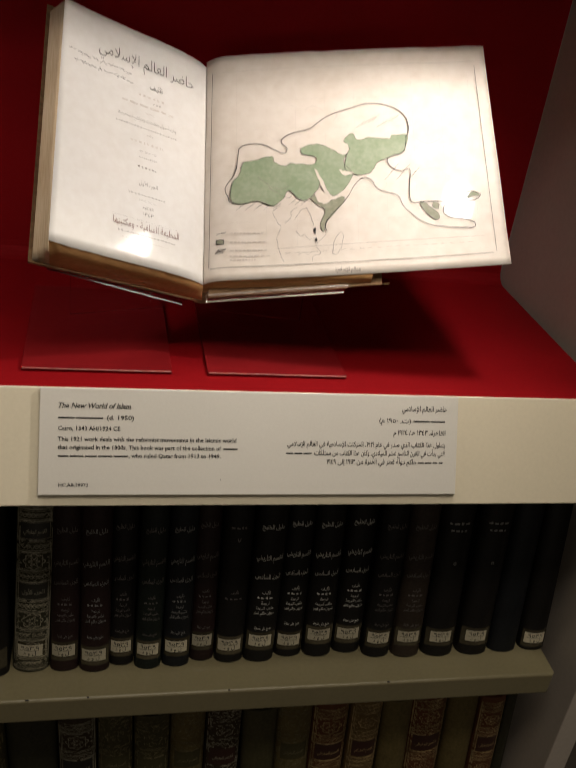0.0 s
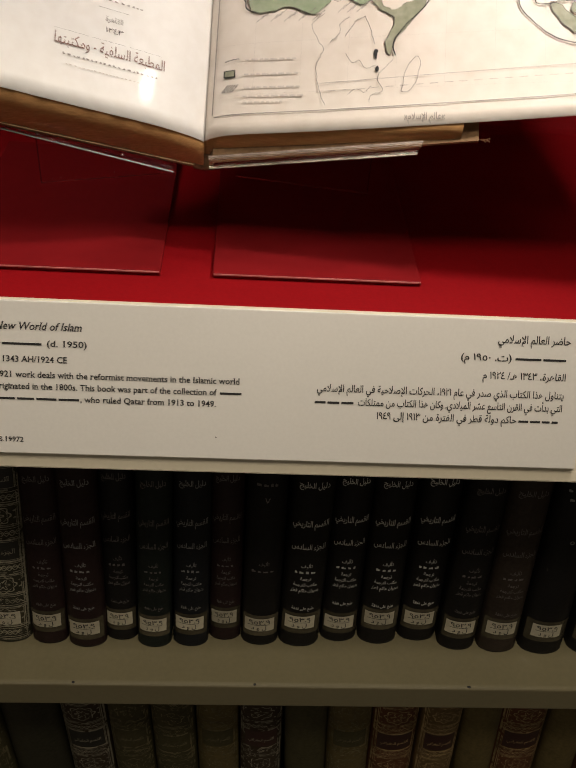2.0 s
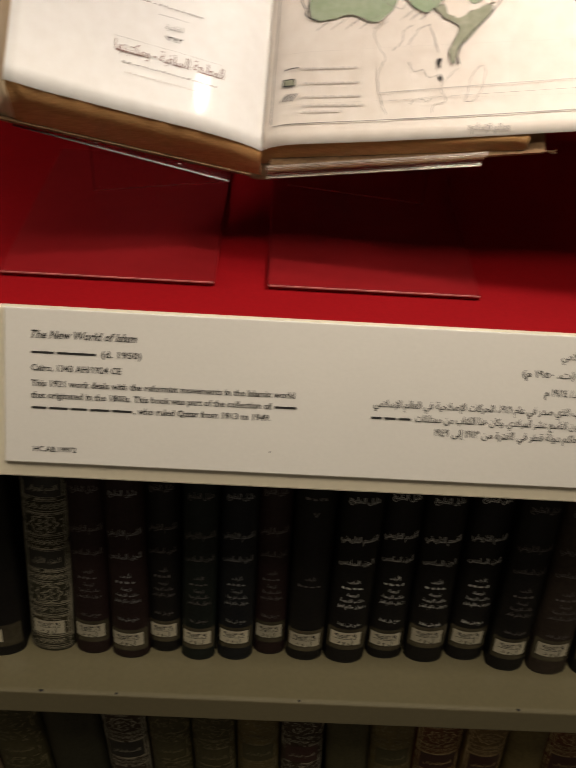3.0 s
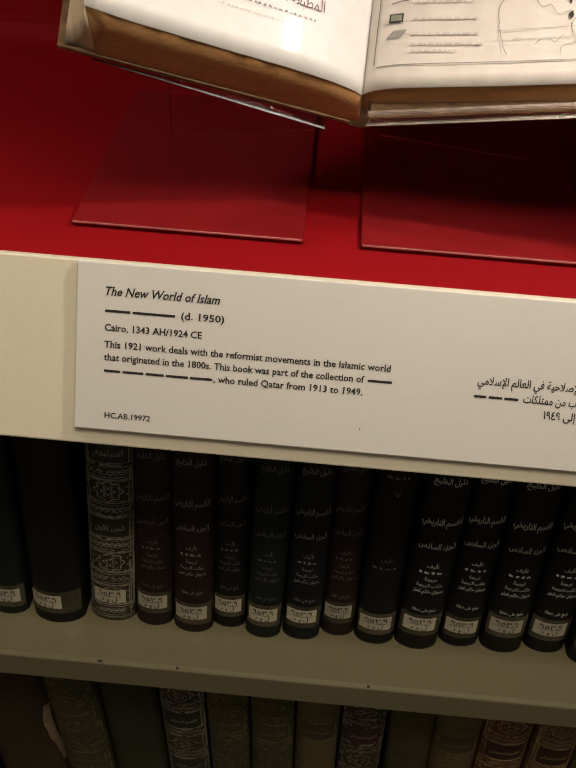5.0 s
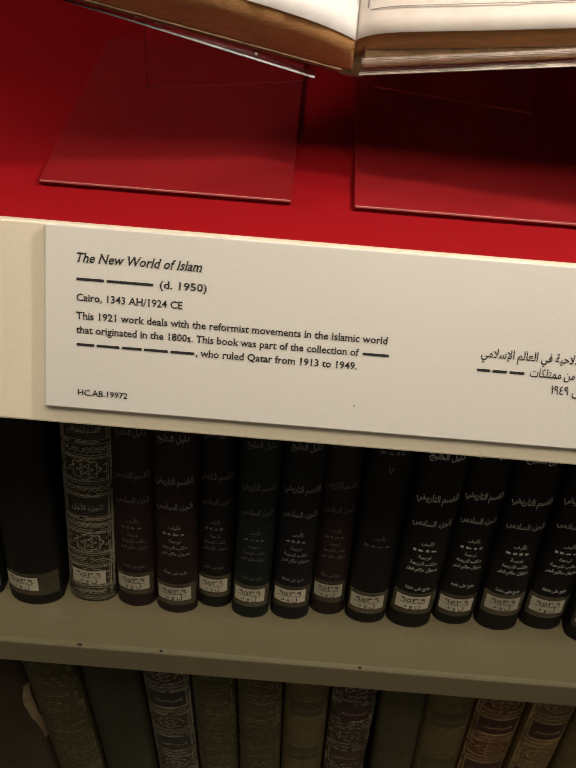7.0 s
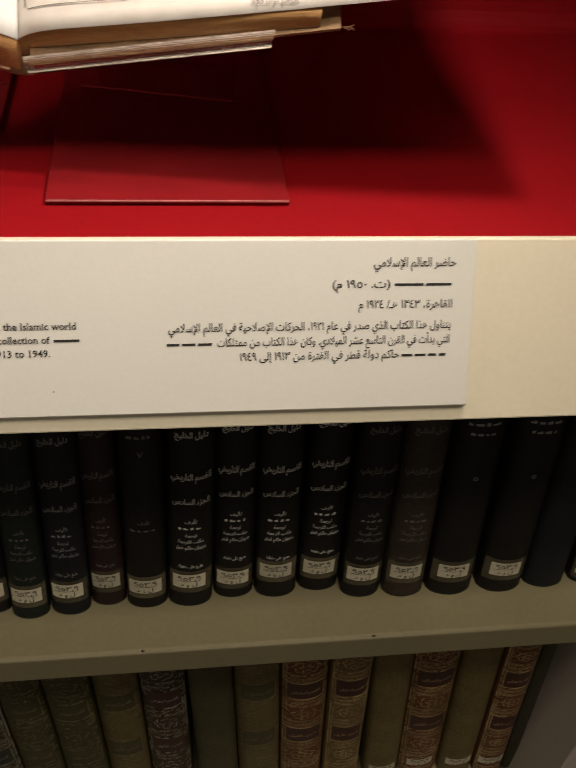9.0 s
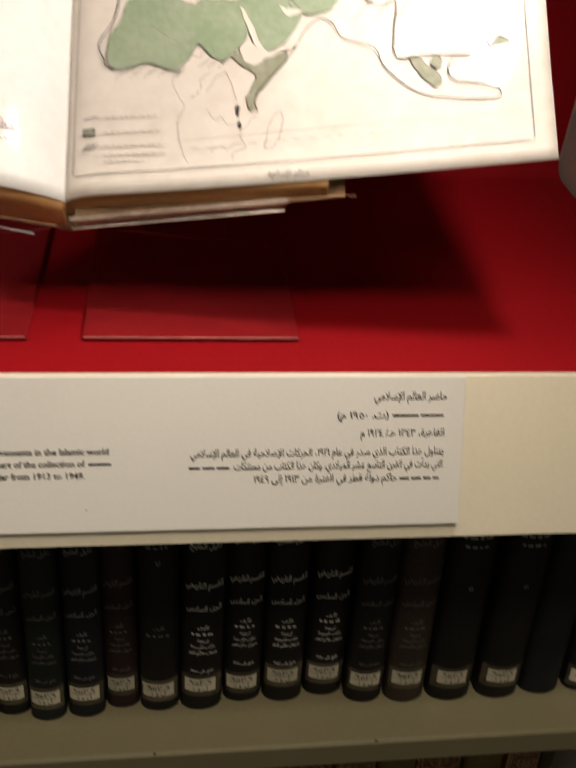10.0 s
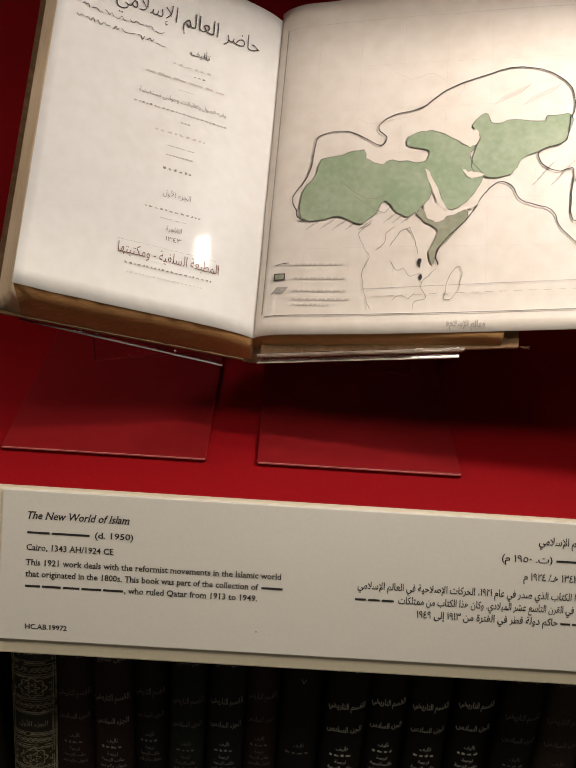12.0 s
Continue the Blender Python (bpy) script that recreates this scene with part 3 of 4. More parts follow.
    for i, curve in enumerate(thin):
        pts = [(a + 0.0010 * noise.noise((a * 260, b * 260, 4)), b + 0.0010 * noise.noise((a * 260, b * 260, 6))) for a, b in curve]
        inked("map_coast", [pts], 0.0004, PALEINK if 8 <= i < 13 else GREYINK, on, sheet, "thin grey coastline")
    # dashed circles of latitude
    dashes = [[(0.078 + 0.009 * k, 0.027 + 0.0006 * k), (0.083 + 0.009 * k, 0.0273 + 0.0006 * k)] for k in range(21)]
    inked("map_parallel", dashes + [[(u, 0.032 + 0.07 * (u - 0.07)) for u in steps(0.070, 0.275, 30)]], 0.0003, DIM, on, sheet, "faint dashed circle of latitude")
    # frame and graticule
    inked("map_frame", [[(u, right_foot(u) + 0.0135) for u in steps(0.006, 0.283, 60)], [(0.0045 + 0.001 * k, 0.014 + 0.223 * k) for k in steps(0, 1, 20)],
                        [(0.286 - 0.008 * k, 0.03 + 0.214 * k) for k in steps(0, 1, 20)]], 0.0006, GREYINK, on, sheet, "thin ruled border")
    inked("map_frame", [[(u, right_head(u) - 0.020) for u in steps(0.006, 0.279, 60)]], 0.0005, PALEINK, on, sheet, "thin ruled border")
    grid = [[(0.03 * k, v) for v in steps(0.03, 0.235, 20)] for k in range(1, 10)] + [[(u, 0.025 + 0.035 * k + 0.03 * u) for u in steps(0.008, 0.28, 40)] for k in range(6)]
    inked("graticule", grid, 0.00014, PALEINK, lambda p, q: leaf(p, q, 0.0007), sheet, "pale ruled graticule")
    hatch = [[(0.152 + 0.004 * k, 0.168 + 0.002 * (k % 5)), (0.160 + 0.004 * k, 0.176 + 0.002 * (k % 5))] for k in range(10)]
    hatch += [[(0.030 + 0.003 * k, 0.075 + 0.002 * (k % 3)), (0.035 + 0.003 * k, 0.080 + 0.002 * (k % 3))] for k in range(14)]
    hatch += [[(0.082 + 0.003 * k, 0.080 + 0.002 * (k % 2)), (0.088 + 0.003 * k, 0.086 + 0.002 * (k % 2))] for k in range(6)]
    hatch += [[(0.178 + 0.003 * k, 0.108 + 0.004 * (k % 4)), (0.184 + 0.003 * k, 0.114 + 0.004 * (k % 4))] for k in range(11)]
    tagged(inked("hatching", hatch, 0.0004, GREYINK, on, sheet, "grey pen hatching"), kind="stuff")
    region("island", [(106, 54), (108, 54), (108, 48), (106, 48)], INK, on, "small black island")
    region("island", [(107, 43), (109, 43), (109, 39), (108, 39)], INK, on, "small black island")
    # legend
    bm = bmesh.new()
    bars(bm, 0.0105, 0.0195, 0.0378, 0.0052, higher)
    part("legend_swatch", bm, INK, sheet)
    bm = bmesh.new()
    bars(bm, 0.0113, 0.0187, 0.0386, 0.0036, lambda a, b: leaf(a, b, 0.0016))
    part("legend_swatch", bm, DARKGREEN, sheet, "small green legend swatch")
    inked("legend_mark", [mm([(11, 49), (15, 50), (20, 50.5)])] + [[(0.010 + 0.0016 * k, 0.028), (0.014 + 0.0016 * k, 0.033)] for k in range(5)], 0.0006, INK, higher, sheet, "legend line and hatching")
    bm = bmesh.new()
    for k, (v, end) in enumerate(((0.049, 0.058), (0.039, 0.060), (0.030, 0.061), (0.024, 0.064), (0.020, 0.050))):
        bars(bm, 0.024, end, v, 0.0012, on, 8, 40 + k)
    part("legend_text", bm, PALEINK, sheet, "pale unread legend lines")
    bm = bmesh.new()
    letters(bm, joined("«عالم الإسلام»"), 0.126, 0.151, right_foot(0.14) + 0.0035, 0.0046, on)
    part("map_caption", bm, GREYINK, sheet, "small printed map caption")

    # the title leaf's print
    def print_on(u, v):
        return leaf(u, v, 0.0008)

    def row(text, u0, u1, v, size, mat=PRINT, name="print", thin=-0.004):
        b = bmesh.new()
        letters(b, joined(text), u0, u1, v, size, print_on, bold=thin)
        part(name, b, mat, title, "printed line")

    def dim(u0, u1, v, size, n, seed, mat=DIM):
        b = bmesh.new()
        bars(b, u0, u1, v, size * 0.40, print_on, n * 3, seed, 0.7 if size > 0.001 else 0.0)
        part("print", b, mat, title, "unread printed line")

    row("حاضر العالم الإسلامي", -0.112, -0.015, 0.2105, 0.0125, thin=-0.012)
    row("تأليف", -0.061, -0.048, 0.1900, 0.0050)
    dim(-0.072, -0.044, 0.1790, 0.0024, 2, 11, PALEINK)
    dim(-0.057, -0.048, 0.1735, 0.0018, 1, 12)
    dim(-0.088, -0.034, 0.1675, 0.0030, 2, 13, PALEINK)
    dim(-0.066, -0.055, 0.1605, 0.0010, 3, 14, PALEINK)
    row("وفيه فصول وتعليقات وحواش مستفيضة", -0.091, -0.033, 0.1510, 0.0034, GREYINK)
    dim(-0.093, -0.031, 0.1430, 0.0018, 8, 15)
    dim(-0.062, -0.055, 0.1365, 0.0016, 1, 16)
    dim(-0.078, -0.044, 0.1265, 0.0024, 3, 17, PALEINK)
    dim(-0.069, -0.050, 0.1175, 0.0007, 1, 18)
    dim(-0.069, -0.051, 0.1105, 0.0020, 3, 19)
    dim(-0.070, -0.050, 0.1000, 0.0028, 2, 20)
    row("الجزء الأول", -0.068, -0.050, 0.0815, 0.0040, GREYINK)
    dim(-0.078, -0.041, 0.0705, 0.0018, 4, 21)
    dim(-0.068, -0.049, 0.0650, 0.0006, 1, 22)
    row("القاهرة", -0.0635, -0.0535, 0.0570, 0.0036, GREYINK)
    row("١٣٤٣", -0.0630, -0.0530, 0.0500, 0.0034)
    dim(-0.092, -0.028, 0.0440, 0.0003, 1, 23)
    row("المطبعة السلفية - ومكتبتها", -0.091, -0.027, 0.0350, 0.0072, REDINK)
    dim(-0.086, -0.030, 0.0285, 0.0019, 7, 24)
    dim(-0.084, -0.036, 0.0225, 0.0014, 7, 25, PALEINK)
    # a note in pen along the head
    rnd = random.Random(5)
    penned = []
    for v0, u0, u1 in ((0.199, -0.140, -0.084), (0.190, -0.134, -0.080)):
        u = u0
        while u < u1:
            w = rnd.uniform(0.004, 0.009)
            penned.append(spline([(u + w * k / 4, v0 + rnd.uniform(-0.0012, 0.0022)) for k in range(5)], False, 3))
            u += w + 0.0015
    inked("pen_note", penned, 0.0005, PRINT, print_on, title, "handwritten pen note")
    return book


open_book()


def cradle(side):
    """A clear acrylic cradle: base plate, upright, sloping rest and lip."""
    if side < 0:
        x0, x1, name = -0.020, 0.125, "left"
        rest = lambda u: -0.42 * u - 0.0045
        us = steps(-0.148, -0.020, 6)
    else:
        x0, x1, name = 0.161, 0.307, "right"
        rest = lambda u: 0.0038 + 0.25 * u
        us = steps(0.004, 0.138, 4)
    ob = thing("book_cradle", ((x0 + x1) / 2, 0.16, FLOOR_Z), "clear acrylic book cradle standing on the red display floor", "book stand", "acrylic cradles")
    shift = BOOK_O - ob.location

    def moved(bm):
        for v in bm.verts:
            v.co = v.co + shift
        return bm

    low = (lambda u: -0.0210 - 0.043 * u) if side < 0 else (lambda u: -0.0165 + 0.055 * u)
    made = []
    bm = box(x0, x1, 0.066, 0.262, FLOOR_Z + 0.0004, FLOOR_Z + 0.0042, 0.0008, 2)
    for v in bm.verts:
        v.co = v.co - ob.location
    part("base_plate", bm, PLATE, ob, "glossy acrylic base plate, painted the red of the floor below")
    # thin strip coloured as the glint on the plate's front edge
    bm = box(x0 + 0.0006, x1 - 0.0006, 0.0652, 0.0659, FLOOR_Z + 0.0027, FLOOR_Z + 0.0040, 0.0002, 1)
    for v in bm.verts:
        v.co = v.co - ob.location
    part("polished_edge", bm, RIM, ob, "pink painted glint along the front edge")
    made.append(part("rest", moved(slab(us, lambda u: rest(u) - (0.004 if side > 0 else 0.0016), rest, low, lambda u: 0.175)), ACRYLIC if side > 0 else DULL_ACRYLIC, ob))
    deep = 0.0160 if side > 0 else 0.0012
    made.append(part("lip", moved(slab(us, lambda u: rest(u) + 0.0002, lambda u: rest(u) + deep, lambda u: low(u) + 0.0002, lambda u: low(u) + 0.0022)), ACRYLIC if side > 0 else DULL_ACRYLIC, ob))
    # strips whose colour paints the glints on lip and rest edges
    for v0, n0 in ((0.0012, deep + 0.0003), (0.0012, deep - 0.0030), (-0.0003, -0.0005)) if side > 0 else ((-0.0003, -0.0005),):
        part("polished_edge", moved(slab(us, lambda u: rest(u) + n0 - 0.0003, lambda u: rest(u) + n0 + 0.0003, lambda u: low(u) + v0 - 0.0005, lambda u: low(u) + v0 + 0.0005)), BRIGHT if side > 0 else DIMEDGE, ob, "painted glint line along the acrylic edge")
    # upright between plate and rest
    bm = bmesh.new()
    rows = []
    for u in (us[0] * 0.9 + us[-1] * 0.1, us[-1] * 0.9 + us[0] * 0.1):
        top = BOOK_O + deck(u, 0.150, rest(u) - 0.0046)
        rows.append([bm.verts.new(Vector(p) - ob.location) for p in ((top.x, top.y, FLOOR_Z + 0.0045), (top.x, top.y + 0.004, FLOOR_Z + 0.0045), (top.x, top.y + 0.004, top.z), (top.x, top.y, top.z))])
    for k in range(4):
        bm.faces.new((rows[0][k], rows[0][(k + 1) % 4], rows[1][(k + 1) % 4], rows[1][k]))
    bm.faces.new(rows[0]), bm.faces.new(rows[1])
    made.append(part("upright", bm, ACRYLIC, ob))
    for m in made:
        m.visible_shadow = False
    # steel pins in the lip
    for u in ((-0.112, -0.102, -0.052) if side < 0 else (0.112,)):
        bm = bmesh.new()
        bmesh.ops.create_uvsphere(bm, u_segments=10, v_segments=6, radius=0.0011)
        c = deck(u, low(u) + 0.002, rest(u) + 0.0008)
        for v in bm.verts:
            v.co = v.co + c + shift
        part("pin", bm, STEEL, ob, "tiny bright pin", True)


cradle(-1)
cradle(1)


# ---- shelved books ----
def bulge(x, w):
    """How far a rounded spine stands forward at x from its middle."""
    t = min(1.0, abs(x) / (w / 2))
    return 0.32 * w * math.sqrt(max(0.0, 1 - t * t * 0.985)) ** 1.0


def shelved_book(x, y, z, w, h, colour, depth=0.19, lean=0.0, tip=2.0, label="", sticker=None, lines=(), style="", seed=0, tape=True, torn=False, group="books on the shelf"):
    ob = thing("book", (x, y, z), label, "book", group)
    ob.rotation_euler = (radians(-tip), radians(lean), 0)
    rnd = random.Random(seed)
    mat = CLOTHS[colour]
    front = 0.32 * w

    def face(a, b, lift=0.0):
        return Vector((a, front - bulge(a, w) - lift, b))

    # case: rounded spine running into two boards
    n = 14
    bm = bmesh.new()
    zs = [0.0, 0.0008, 0.003] + steps(0.02, h - 0.006, 5) + [h - 0.003, h - 0.0008, h]
    rings = []
    for b in zs:
        soft = 0.0012 if b in (zs[0], zs[-1]) else 0.0
        outer = [(-w / 2 + soft, depth), (-w / 2 + soft, front + 0.012)] + \
                [(-(w / 2 - soft) * math.cos(math.pi * i / n), front + soft - bulge(w / 2 * math.cos(math.pi * i / n), w)) for i in range(n + 1)] + \
                [(w / 2 - soft, front + 0.012), (w / 2 - soft, depth)]
        inner = [(w / 2 - 0.003, depth), (w / 2 - 0.003, front + 0.003), (-w / 2 + 0.003, front + 0.003), (-w / 2 + 0.003, depth)]
        rings.append([bm.verts.new((a, c + 0.0003 * noise.noise((a * 60, b * 40, seed)), b)) for a, c in outer + inner])
    for p, q in zip(rings, rings[1:]):
        m = len(p)
        for i in range(m):
            bm.faces.new((p[i], p[(i + 1) % m], q[(i + 1) % m], q[i]))
    bm.faces.new(rings[0]), bm.faces.new(rings[-1])
    part("cover", bm, mat, ob, smooth=True)
    part("leaves", box(-w / 2 + 0.0034, w / 2 - 0.0034, front + 0.0036, depth - 0.004, 0.003, h - 0.003), EDGE, ob)

    def curved(name, a0, a1, b0, b1, material_, lift, label_=""):
        bm = bmesh.new()
        cols = []
        for i in range(11):
            a = a0 + (a1 - a0) * i / 10
            cols.append([bm.verts.new(face(a, b, lift)) for b in (b0, b1)])
        for p, q in zip(cols, cols[1:]):
            bm.faces.new((p[0], q[0], q[1], p[1]))
        return part(name, bm, material_, ob, label_, True)

    if sticker is not None:
        sz, sx, sw = sticker
        if tape:
            curved("tape", -w * 0.46, w * 0.46, max(0.002, sz - 0.013), sz + 0.011, TAPE, 0.0003, "band of clear yellowed tape")
        tag = curved("sticker", sx - sw / 2, sx + sw / 2, sz - 0.0072, sz + 0.0072, STICKER, 0.0006, "cream paper shelf mark")
        tilt = rnd.uniform(-0.04, 0.04)

        def ink(a, b):
            return face(sx + a, sz + b + a * tilt, 0.0009)

        bm = bmesh.new()
        letters(bm, "٩٥٣.٩", -sw * 0.36, sw * 0.36, 0.0012, 0.0046, ink, bold=0.016)
        bars(bm, -sw * 0.4, sw * 0.4, -0.0002, 0.0005, ink)
        letters(bm, joined("ل و د"), -sw * 0.28, sw * 0.24, -0.0052, 0.0042, ink, bold=0.016)
        part("shelf_mark", bm, INK, tag, "black written shelf mark")
    if torn:
        bm = bmesh.new()
        cols = []
        for b in steps(0.090, 0.205, 20):
            edge = w * (0.42 + 0.04 * noise.noise((b * 55, 0.5, 0)) - 0.05 * math.sin((b - 0.075) * 15))
            cols.append([bm.verts.new(face(a, b, 0.0005)) for a in (edge, (edge + w * 0.49) / 2, w * 0.495)])
        for p, q in zip(cols, cols[1:]):
            for k in (0, 1):
                bm.faces.new((p[k], p[k + 1], q[k + 1], q[k]))
        part("torn_edge", bm, BARE, ob, "torn strip baring pale board", True)
    if lines:
        mat2 = lines[0]
        for text, b, width, size in lines[1:]:
            bm = bmesh.new()
            if text:
                letters(bm, joined(text), -width / 2, width / 2, b, size, lambda a, c: face(a, c, 0.0004))
            else:
                bars(bm, -width / 2, width / 2, b, size, lambda a, c: face(a, c, 0.0004), 4, seed + int(b * 1000), 0.5)
            part("spine_lettering", bm, mat2, ob, "stamped spine lettering")
    if style:
        tooling(ob, face, w, h, style)
    return ob


def tooling(ob, face, w, h, style):
    """Gilt rules, vine bands and rosettes stamped on a spine, rubbed away in places."""
    bm = bmesh.new()
    gold = {"rich": GILT, "pale": PALEGILT, "worn": PALEGILT}.get(style, FADED)
    on = lambda a, b: face(a, b, 0.0004)
    reach = w * 0.46
    wear = 0.05 if style == "worn" else 0.12 if style == "spare" else -0.25

    def line(pts, width):
        """A stamped line with gaps where the gold has gone."""
        run = []
        for p in pts + [None]:
            if p and noise.noise((p[0] * 260, p[1] * 260, w * 997)) > wear - 0.25:
                run.append(p)
            else:
                if len(run) > 1:
                    strip(bm, run, width, on)
                run = []

    panel = (h - 0.03) / 6
    for k in range(7):
        b = 0.012 + k * panel
        for d, wd in ((-0.0086, 0.0006), (-0.0070, 0.0014), (-0.0048, 0.0008), (0.0048, 0.0008), (0.0070, 0.0014), (0.0086, 0.0006)):
            line([(reach * q, b + d) for q in steps(-1, 1, 24)], wd)
        for flip in (-1, 1):
            line([(reach * q, b + flip * 0.0026 * math.sin(q * 13)) for q in steps(-0.95, 0.95, 48)], 0.0009)
        for q in steps(-0.85, 0.85, 7):
            line([(reach * q - 0.0011, b), (reach * q, b + 0.0006), (reach * q + 0.0011, b)], 0.0011)
    for side in (-1, 1):
        for d, wd in ((0.98, 0.0014), (0.88, 0.0007)):
            line([(side * reach * d, b) for b in steps(0.006, h - 0.012, 120)], wd)
        line([(side * reach * (0.94 + 0.03 * (i % 2)), b) for i, b in enumerate(steps(0.006, h - 0.012, 160))], 0.0004)
    for k in (0, 1, 3, 5) if style != "spare" else (1, 3, 5):
        b = 0.012 + (k + 0.5) * panel
        r = min(panel * 0.27, w * 0.23)
        # scalloped rosette with a small flower in it
        line([(r * (1 + 0.10 * math.cos(8 * t)) * 1.15 * math.cos(t), b + r * (1 + 0.10 * math.cos(8 * t)) * math.sin(t)) for t in steps(0, 2 * math.pi, 64)], 0.0012)
        line([(r * 0.82 * 1.15 * math.cos(t), b + r * 0.82 * math.sin(t)) for t in steps(0, 2 * math.pi, 32)], 0.0004)
        line([(r * (0.45 + 0.22 * math.cos(6 * t)) * math.cos(t), b + r * (0.45 + 0.22 * math.cos(6 * t)) * math.sin(t)) for t in steps(0, 2 * math.pi, 60)], 0.0010)
        for sx in (-1, 1):
            for sz in (-1, -0.35, 0.35, 1):
                a = sx * reach * (0.66 if abs(sz) == 1 else 0.76)
                line([(a - 0.0009, b + sz * r * 1.1), (a, b + sz * r * 1.1 + 0.0009), (a + 0.0009, b + sz * r * 1.1)], 0.0013)
            line([(sx * reach * 0.82, b + panel * 0.30 * q) for q in steps(-1, 1, 16)], 0.0005)
        for q in (-1, 1):
            line([(reach * 0.82 * t, b + q * panel * 0.30) for t in steps(-1, 1, 20)], 0.0005)
    for k in (2, 4):
        b = 0.012 + (k + 0.5) * panel
        for q in (0.33, -0.33):
            line([(reach * 0.84 * t, b + panel * q) for t in steps(-1, 1, 20)], 0.0006)
        for q in (0.84, -0.84):
            line([(reach * q, b + panel * 0.33 * t) for t in steps(-1, 1, 12)], 0.0006)
    part("gilt_tooling", bm, gold, ob, "worn gilt rules and rosettes")
    for k in (2, 4):
        b = 0.012 + (k + 0.5) * panel
        bm = bmesh.new()
        cols = [[bm.verts.new(face(reach * 0.80 * t, b + panel * 0.3 * q, 0.0002)) for q in (-1, 1)] for t in steps(-1, 1, 10)]
        for p, q in zip(cols, cols[1:]):
            bm.faces.new((p[0], q[0], q[1], p[1]))
        part("spine_panel", bm, {"rich": PANEL, "pale": SOOT, "worn": PANEL}.get(style, CLOTHS["sage"]), ob, "dark title panel", True)
    for k in (2, 4):
        bm = bmesh.new()
        letters(bm, joined("القسم الجغرافي" if k == 4 else "الجزء الأول"), -w * 0.3, w * 0.3, 0.012 + (k + 0.42) * panel, 0.005, on)
        part("spine_lettering", bm, gold, ob, "worn gilt lettering")


def gulf(mat, w):
    """The stamped lines of the long set: title, part, volume and small print."""
    return [mat, ("دليل الخليج", 0.1745, w * 0.66, 0.0056), ("القسم التاريخي", 0.1355, w * 0.80, 0.0062), ("الجزء السادس", 0.1115, w * 0.76, 0.0058),
            ("تأليف", 0.0920, w * 0.26, 0.0036), ("", 0.0855, w * 0.52, 0.0018), ("ترجمة", 0.0780, w * 0.26, 0.0036),
            ("مكتب الترجمة", 0.0715, w * 0.54, 0.0036), ("بديوان حاكم قطر", 0.0650, w * 0.64, 0.0036), ("طبع على نفقة", 0.0445, w * 0.52, 0.0034)]


# middle shelf: place along it, how far back, width, height, colour, lettering, height of the shelf mark's middle
UPPER = [
    (-0.168, 0.000, 0.038, 0.236, "black", None, 0.024), (-0.130, 0.002, 0.034, 0.240, "green", None, 0.026), (-0.0975, 0.001, 0.032, 0.238, "green", None, 0.024),
    (-0.0555, -0.003, 0.045, 0.246, "black", None, 0.0266), (-0.0110, 0.004, 0.040, 0.248, "gilded", "rich", 0.031), (0.0245, 0.003, 0.032, 0.240, "maroon", DULL, 0.030),
    (0.0575, 0.000, 0.034, 0.242, "maroon", GREYFOIL, 0.025), (0.0868, 0.008, 0.029, 0.240, "black", DULL, 0.028), (0.1160, 0.001, 0.0305, 0.241, "green", DULL, 0.029),
    (0.1477, 0.0025, 0.032, 0.240, "navy", GREYFOIL, 0.030), (0.1778, 0.0095, 0.029, 0.241, "maroon", DULL, 0.0306), (0.2090, 0.005, 0.034, 0.243, "black", DULL, 0.027),
    (0.2440, 0.004, 0.037, 0.240, "black", SILVER, 0.032), (0.2800, 0.010, 0.034, 0.241, "black", SILVER, 0.026), (0.3155, 0.008, 0.036, 0.239, "black", SILVER, 0.0335),
    (0.3520, 0.012, 0.036, 0.242, "black", SILVER, 0.030), (0.3875, 0.003, 0.035, 0.239, "black", DULL, 0.030), (0.4245, 0.001, 0.037, 0.240, "umber", DULL, 0.032),
    (0.4655, 0.000, 0.042, 0.246, "black", None, 0.031), (0.5110, 0.000, 0.042, 0.247, "black", None, 0.030), (0.5520, 0.002, 0.039, 0.244, "navy", None, None),
    (0.5925, 0.003, 0.036, 0.240, "black", None, 0.021),
]
NAMES = {"black": "black cloth", "green": "bottle-green cloth", "navy": "navy cloth", "maroon": "dark maroon cloth", "gilded": "dark green leather",
         "umber": "dark umber cloth", "sage": "faded green leather", "olive": "olive-brown cloth", "russet": "red-brown leather", "tan": "tan leather", "dusk": "dark brown leather"}


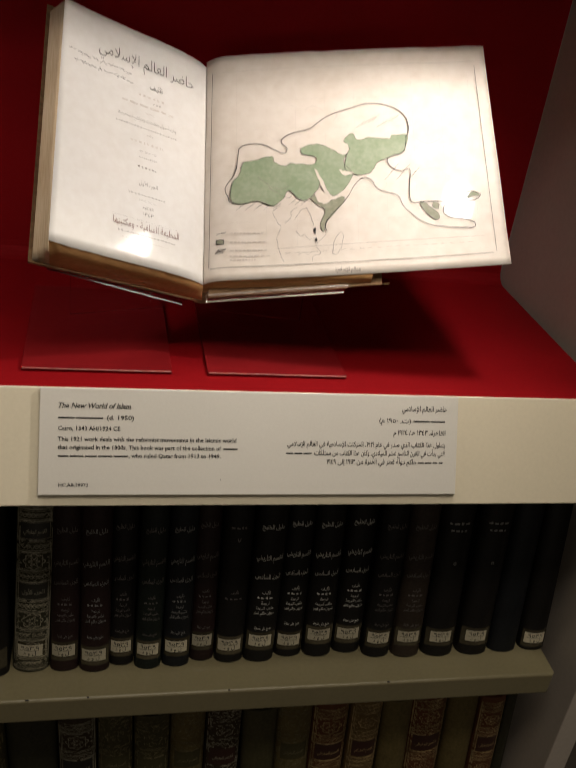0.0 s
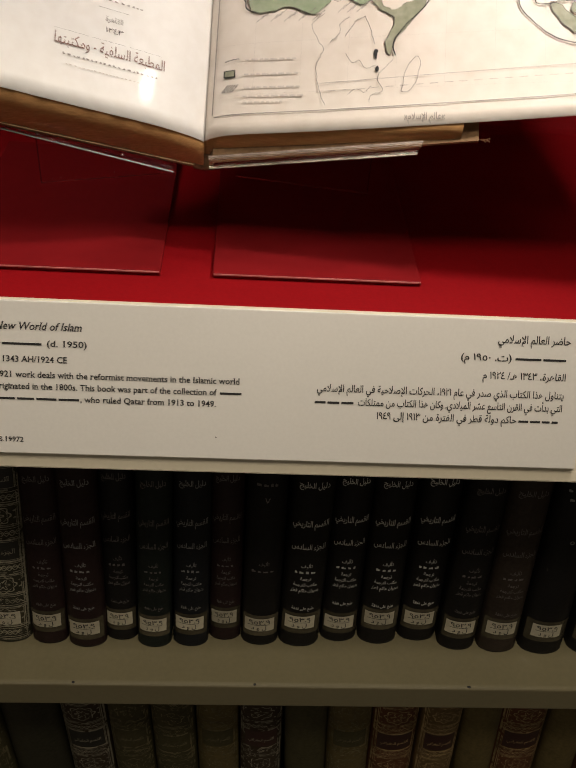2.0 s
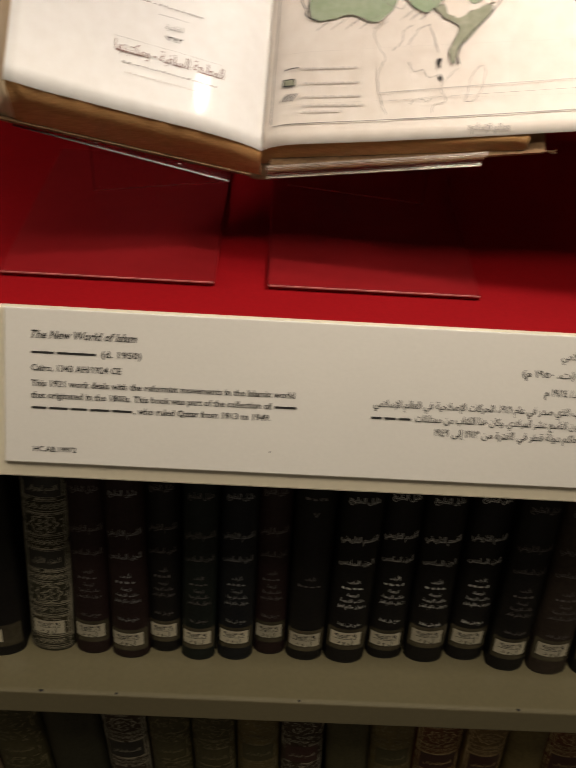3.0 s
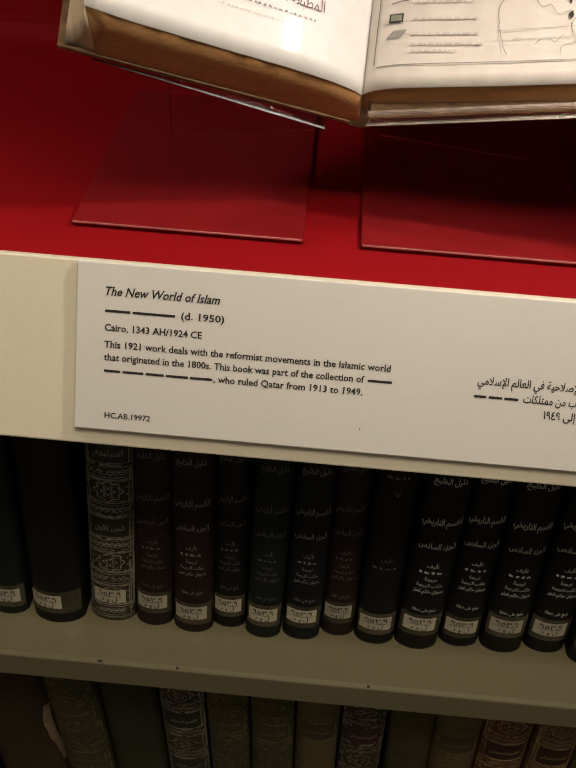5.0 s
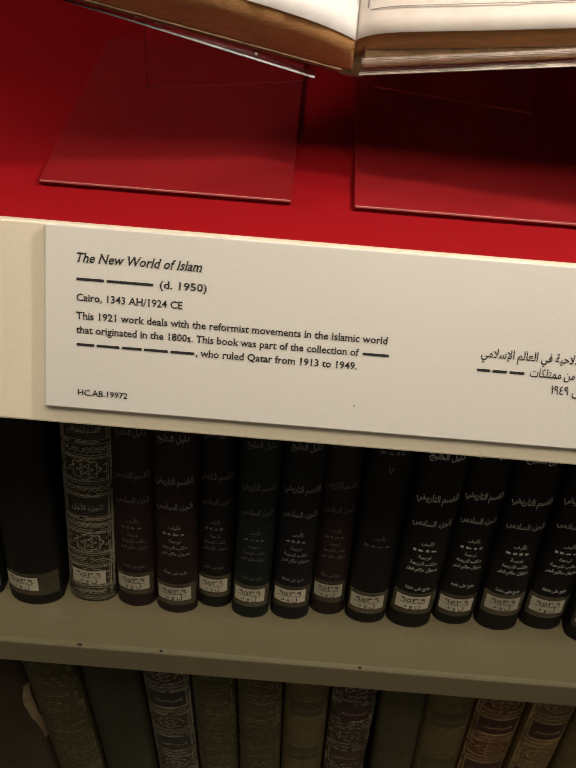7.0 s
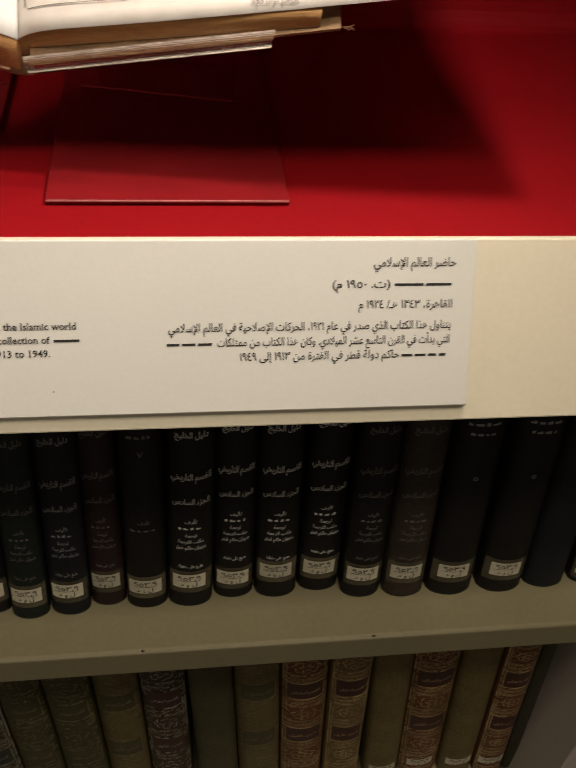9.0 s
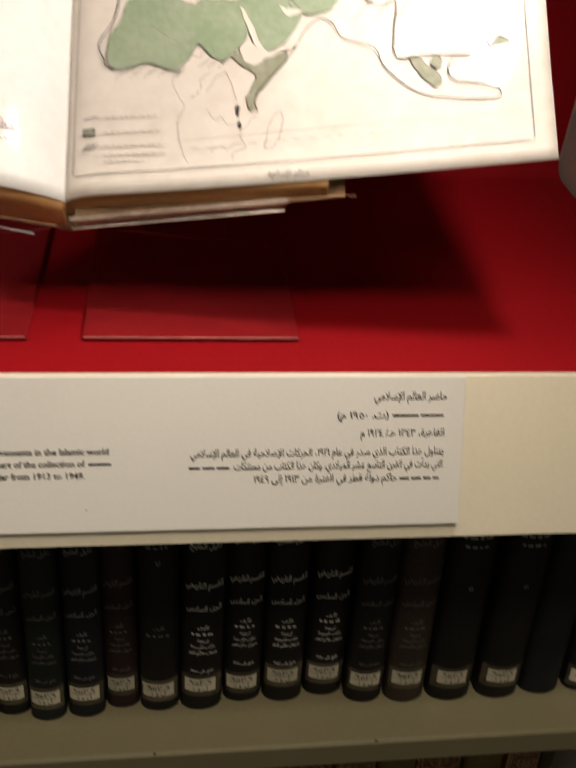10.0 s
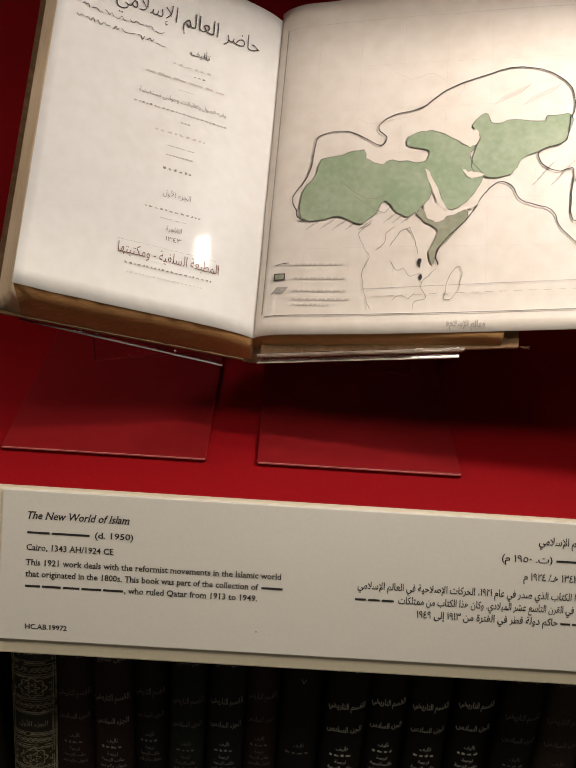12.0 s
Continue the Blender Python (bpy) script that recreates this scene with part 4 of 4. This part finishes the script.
def middle_row():
    for i, (x, y, w, h, colour, print_, mark) in enumerate(UPPER):
        rich = print_ == "rich"
        words = "gilt tooling" if rich else "silver stamped lettering" if print_ in (SILVER, GREYFOIL) else "worn lettering" if print_ else "a plain spine"
        rows = gulf(print_, w) if print_ and not rich else ()
        if x in (0.4655, 0.5110):
            rows = [GREYFOIL, ("", 0.180, w * 0.62, 0.0022), ("", 0.171, w * 0.5, 0.0018), ("٥", 0.1275, w * 0.09, 0.0050)]
        if x == 0.2090:
            rows = [DULL, ("", 0.174, w * 0.55, 0.0022), ("٧", 0.157, w * 0.13, 0.006), ("تأليف", 0.0920, w * 0.26, 0.0036), ("", 0.0845, w * 0.6, 0.0018)]
        shelved_book(x, y, SHELF_Z + 0.0003, w - 0.0012, h, colour, 0.19, label=f"{NAMES[colour]} book with {words}, on the shelf",
                     sticker=(mark - 0.0025, -0.16 * w if -0.06 < x < -0.05 else -0.03 * w, min(0.026, w * 0.76)) if mark else None, lines=rows, style="pale" if rich else "", seed=i,
                     group="books on the middle shelf", tip=10.0, lean=1.5 if rich else 0.6 * math.sin(i * 1.7))


middle_row()

# lower shelf: edges between the spines near their heads, with their leather
EDGES = [-0.245, -0.180, -0.095, -0.042, 0.016, 0.063, 0.106, 0.150, 0.194, 0.239, 0.283, 0.329, 0.378, 0.420, 0.461, 0.511, 0.553, 0.590, 0.606]
LOWER = ["black", "dusk", "sage", "gilded", "dusk", "sage", "sage", "olive", "dusk", "sage", "olive", "russet", "tan", "olive", "russet", "olive", "russet", "gilded"]
TOOLED = {2: "spare", 4: "pale", 5: "spare", 6: "spare", 7: "spare", 8: "worn", 10: "spare", 11: "rich", 12: "rich", 14: "rich", 16: "rich"}


def lower_row():
    for i, colour in enumerate(LOWER):
        a, b = EDGES[i], EDGES[i + 1]
        style = TOOLED.get(i, "")
        lean = -2.0 if i < 9 else -3.5 if i < 13 else -5.0
        shelved_book((a + b) / 2 - 0.285 * math.tan(radians(lean)), 0.004 + 0.003 * math.sin(i * 1.9), LOW_Z + 0.0003, b - a - 0.0012, 0.318 + 0.006 * math.sin(i * 2.7), colour, 0.22,
                     label=f"{NAMES[colour]} book {'with gilt tooled spine' if style else 'with a plain spine'}, on the lower shelf",
                     sticker=(0.036, 0.0, 0.030) if i > 12 and i < 17 else None, torn=i == 1, style=style, seed=100 + i, group="books on the lower shelf", tape=False, tip=1.0, lean=lean)


lower_row()


def downlight(x, y, z):
    ob = thing("downlight", (x, y, z), "small round downlight set in the top of the bay", "lamp", "bay downlights")
    bm = bmesh.new()
    for r, b in ((0.021, 0.0), (0.021, -0.004), (0.016, -0.005), (0.0155, 0.006)):
        ring = [bm.verts.new((r * math.cos(t), r * math.sin(t), b)) for t in steps(0, 2 * math.pi, 24)[:-1]]
        if r != 0.021 or b:
            for i in range(24):
                bm.faces.new((last[i], last[(i + 1) % 24], ring[(i + 1) % 24], ring[i]))
        last = ring
    part("ring", bm, WHITE_METAL, ob, smooth=True)
    return ob


downlight(-0.26, 0.015, 1.5195)
downlight(0.432, 0.026, 1.5195)
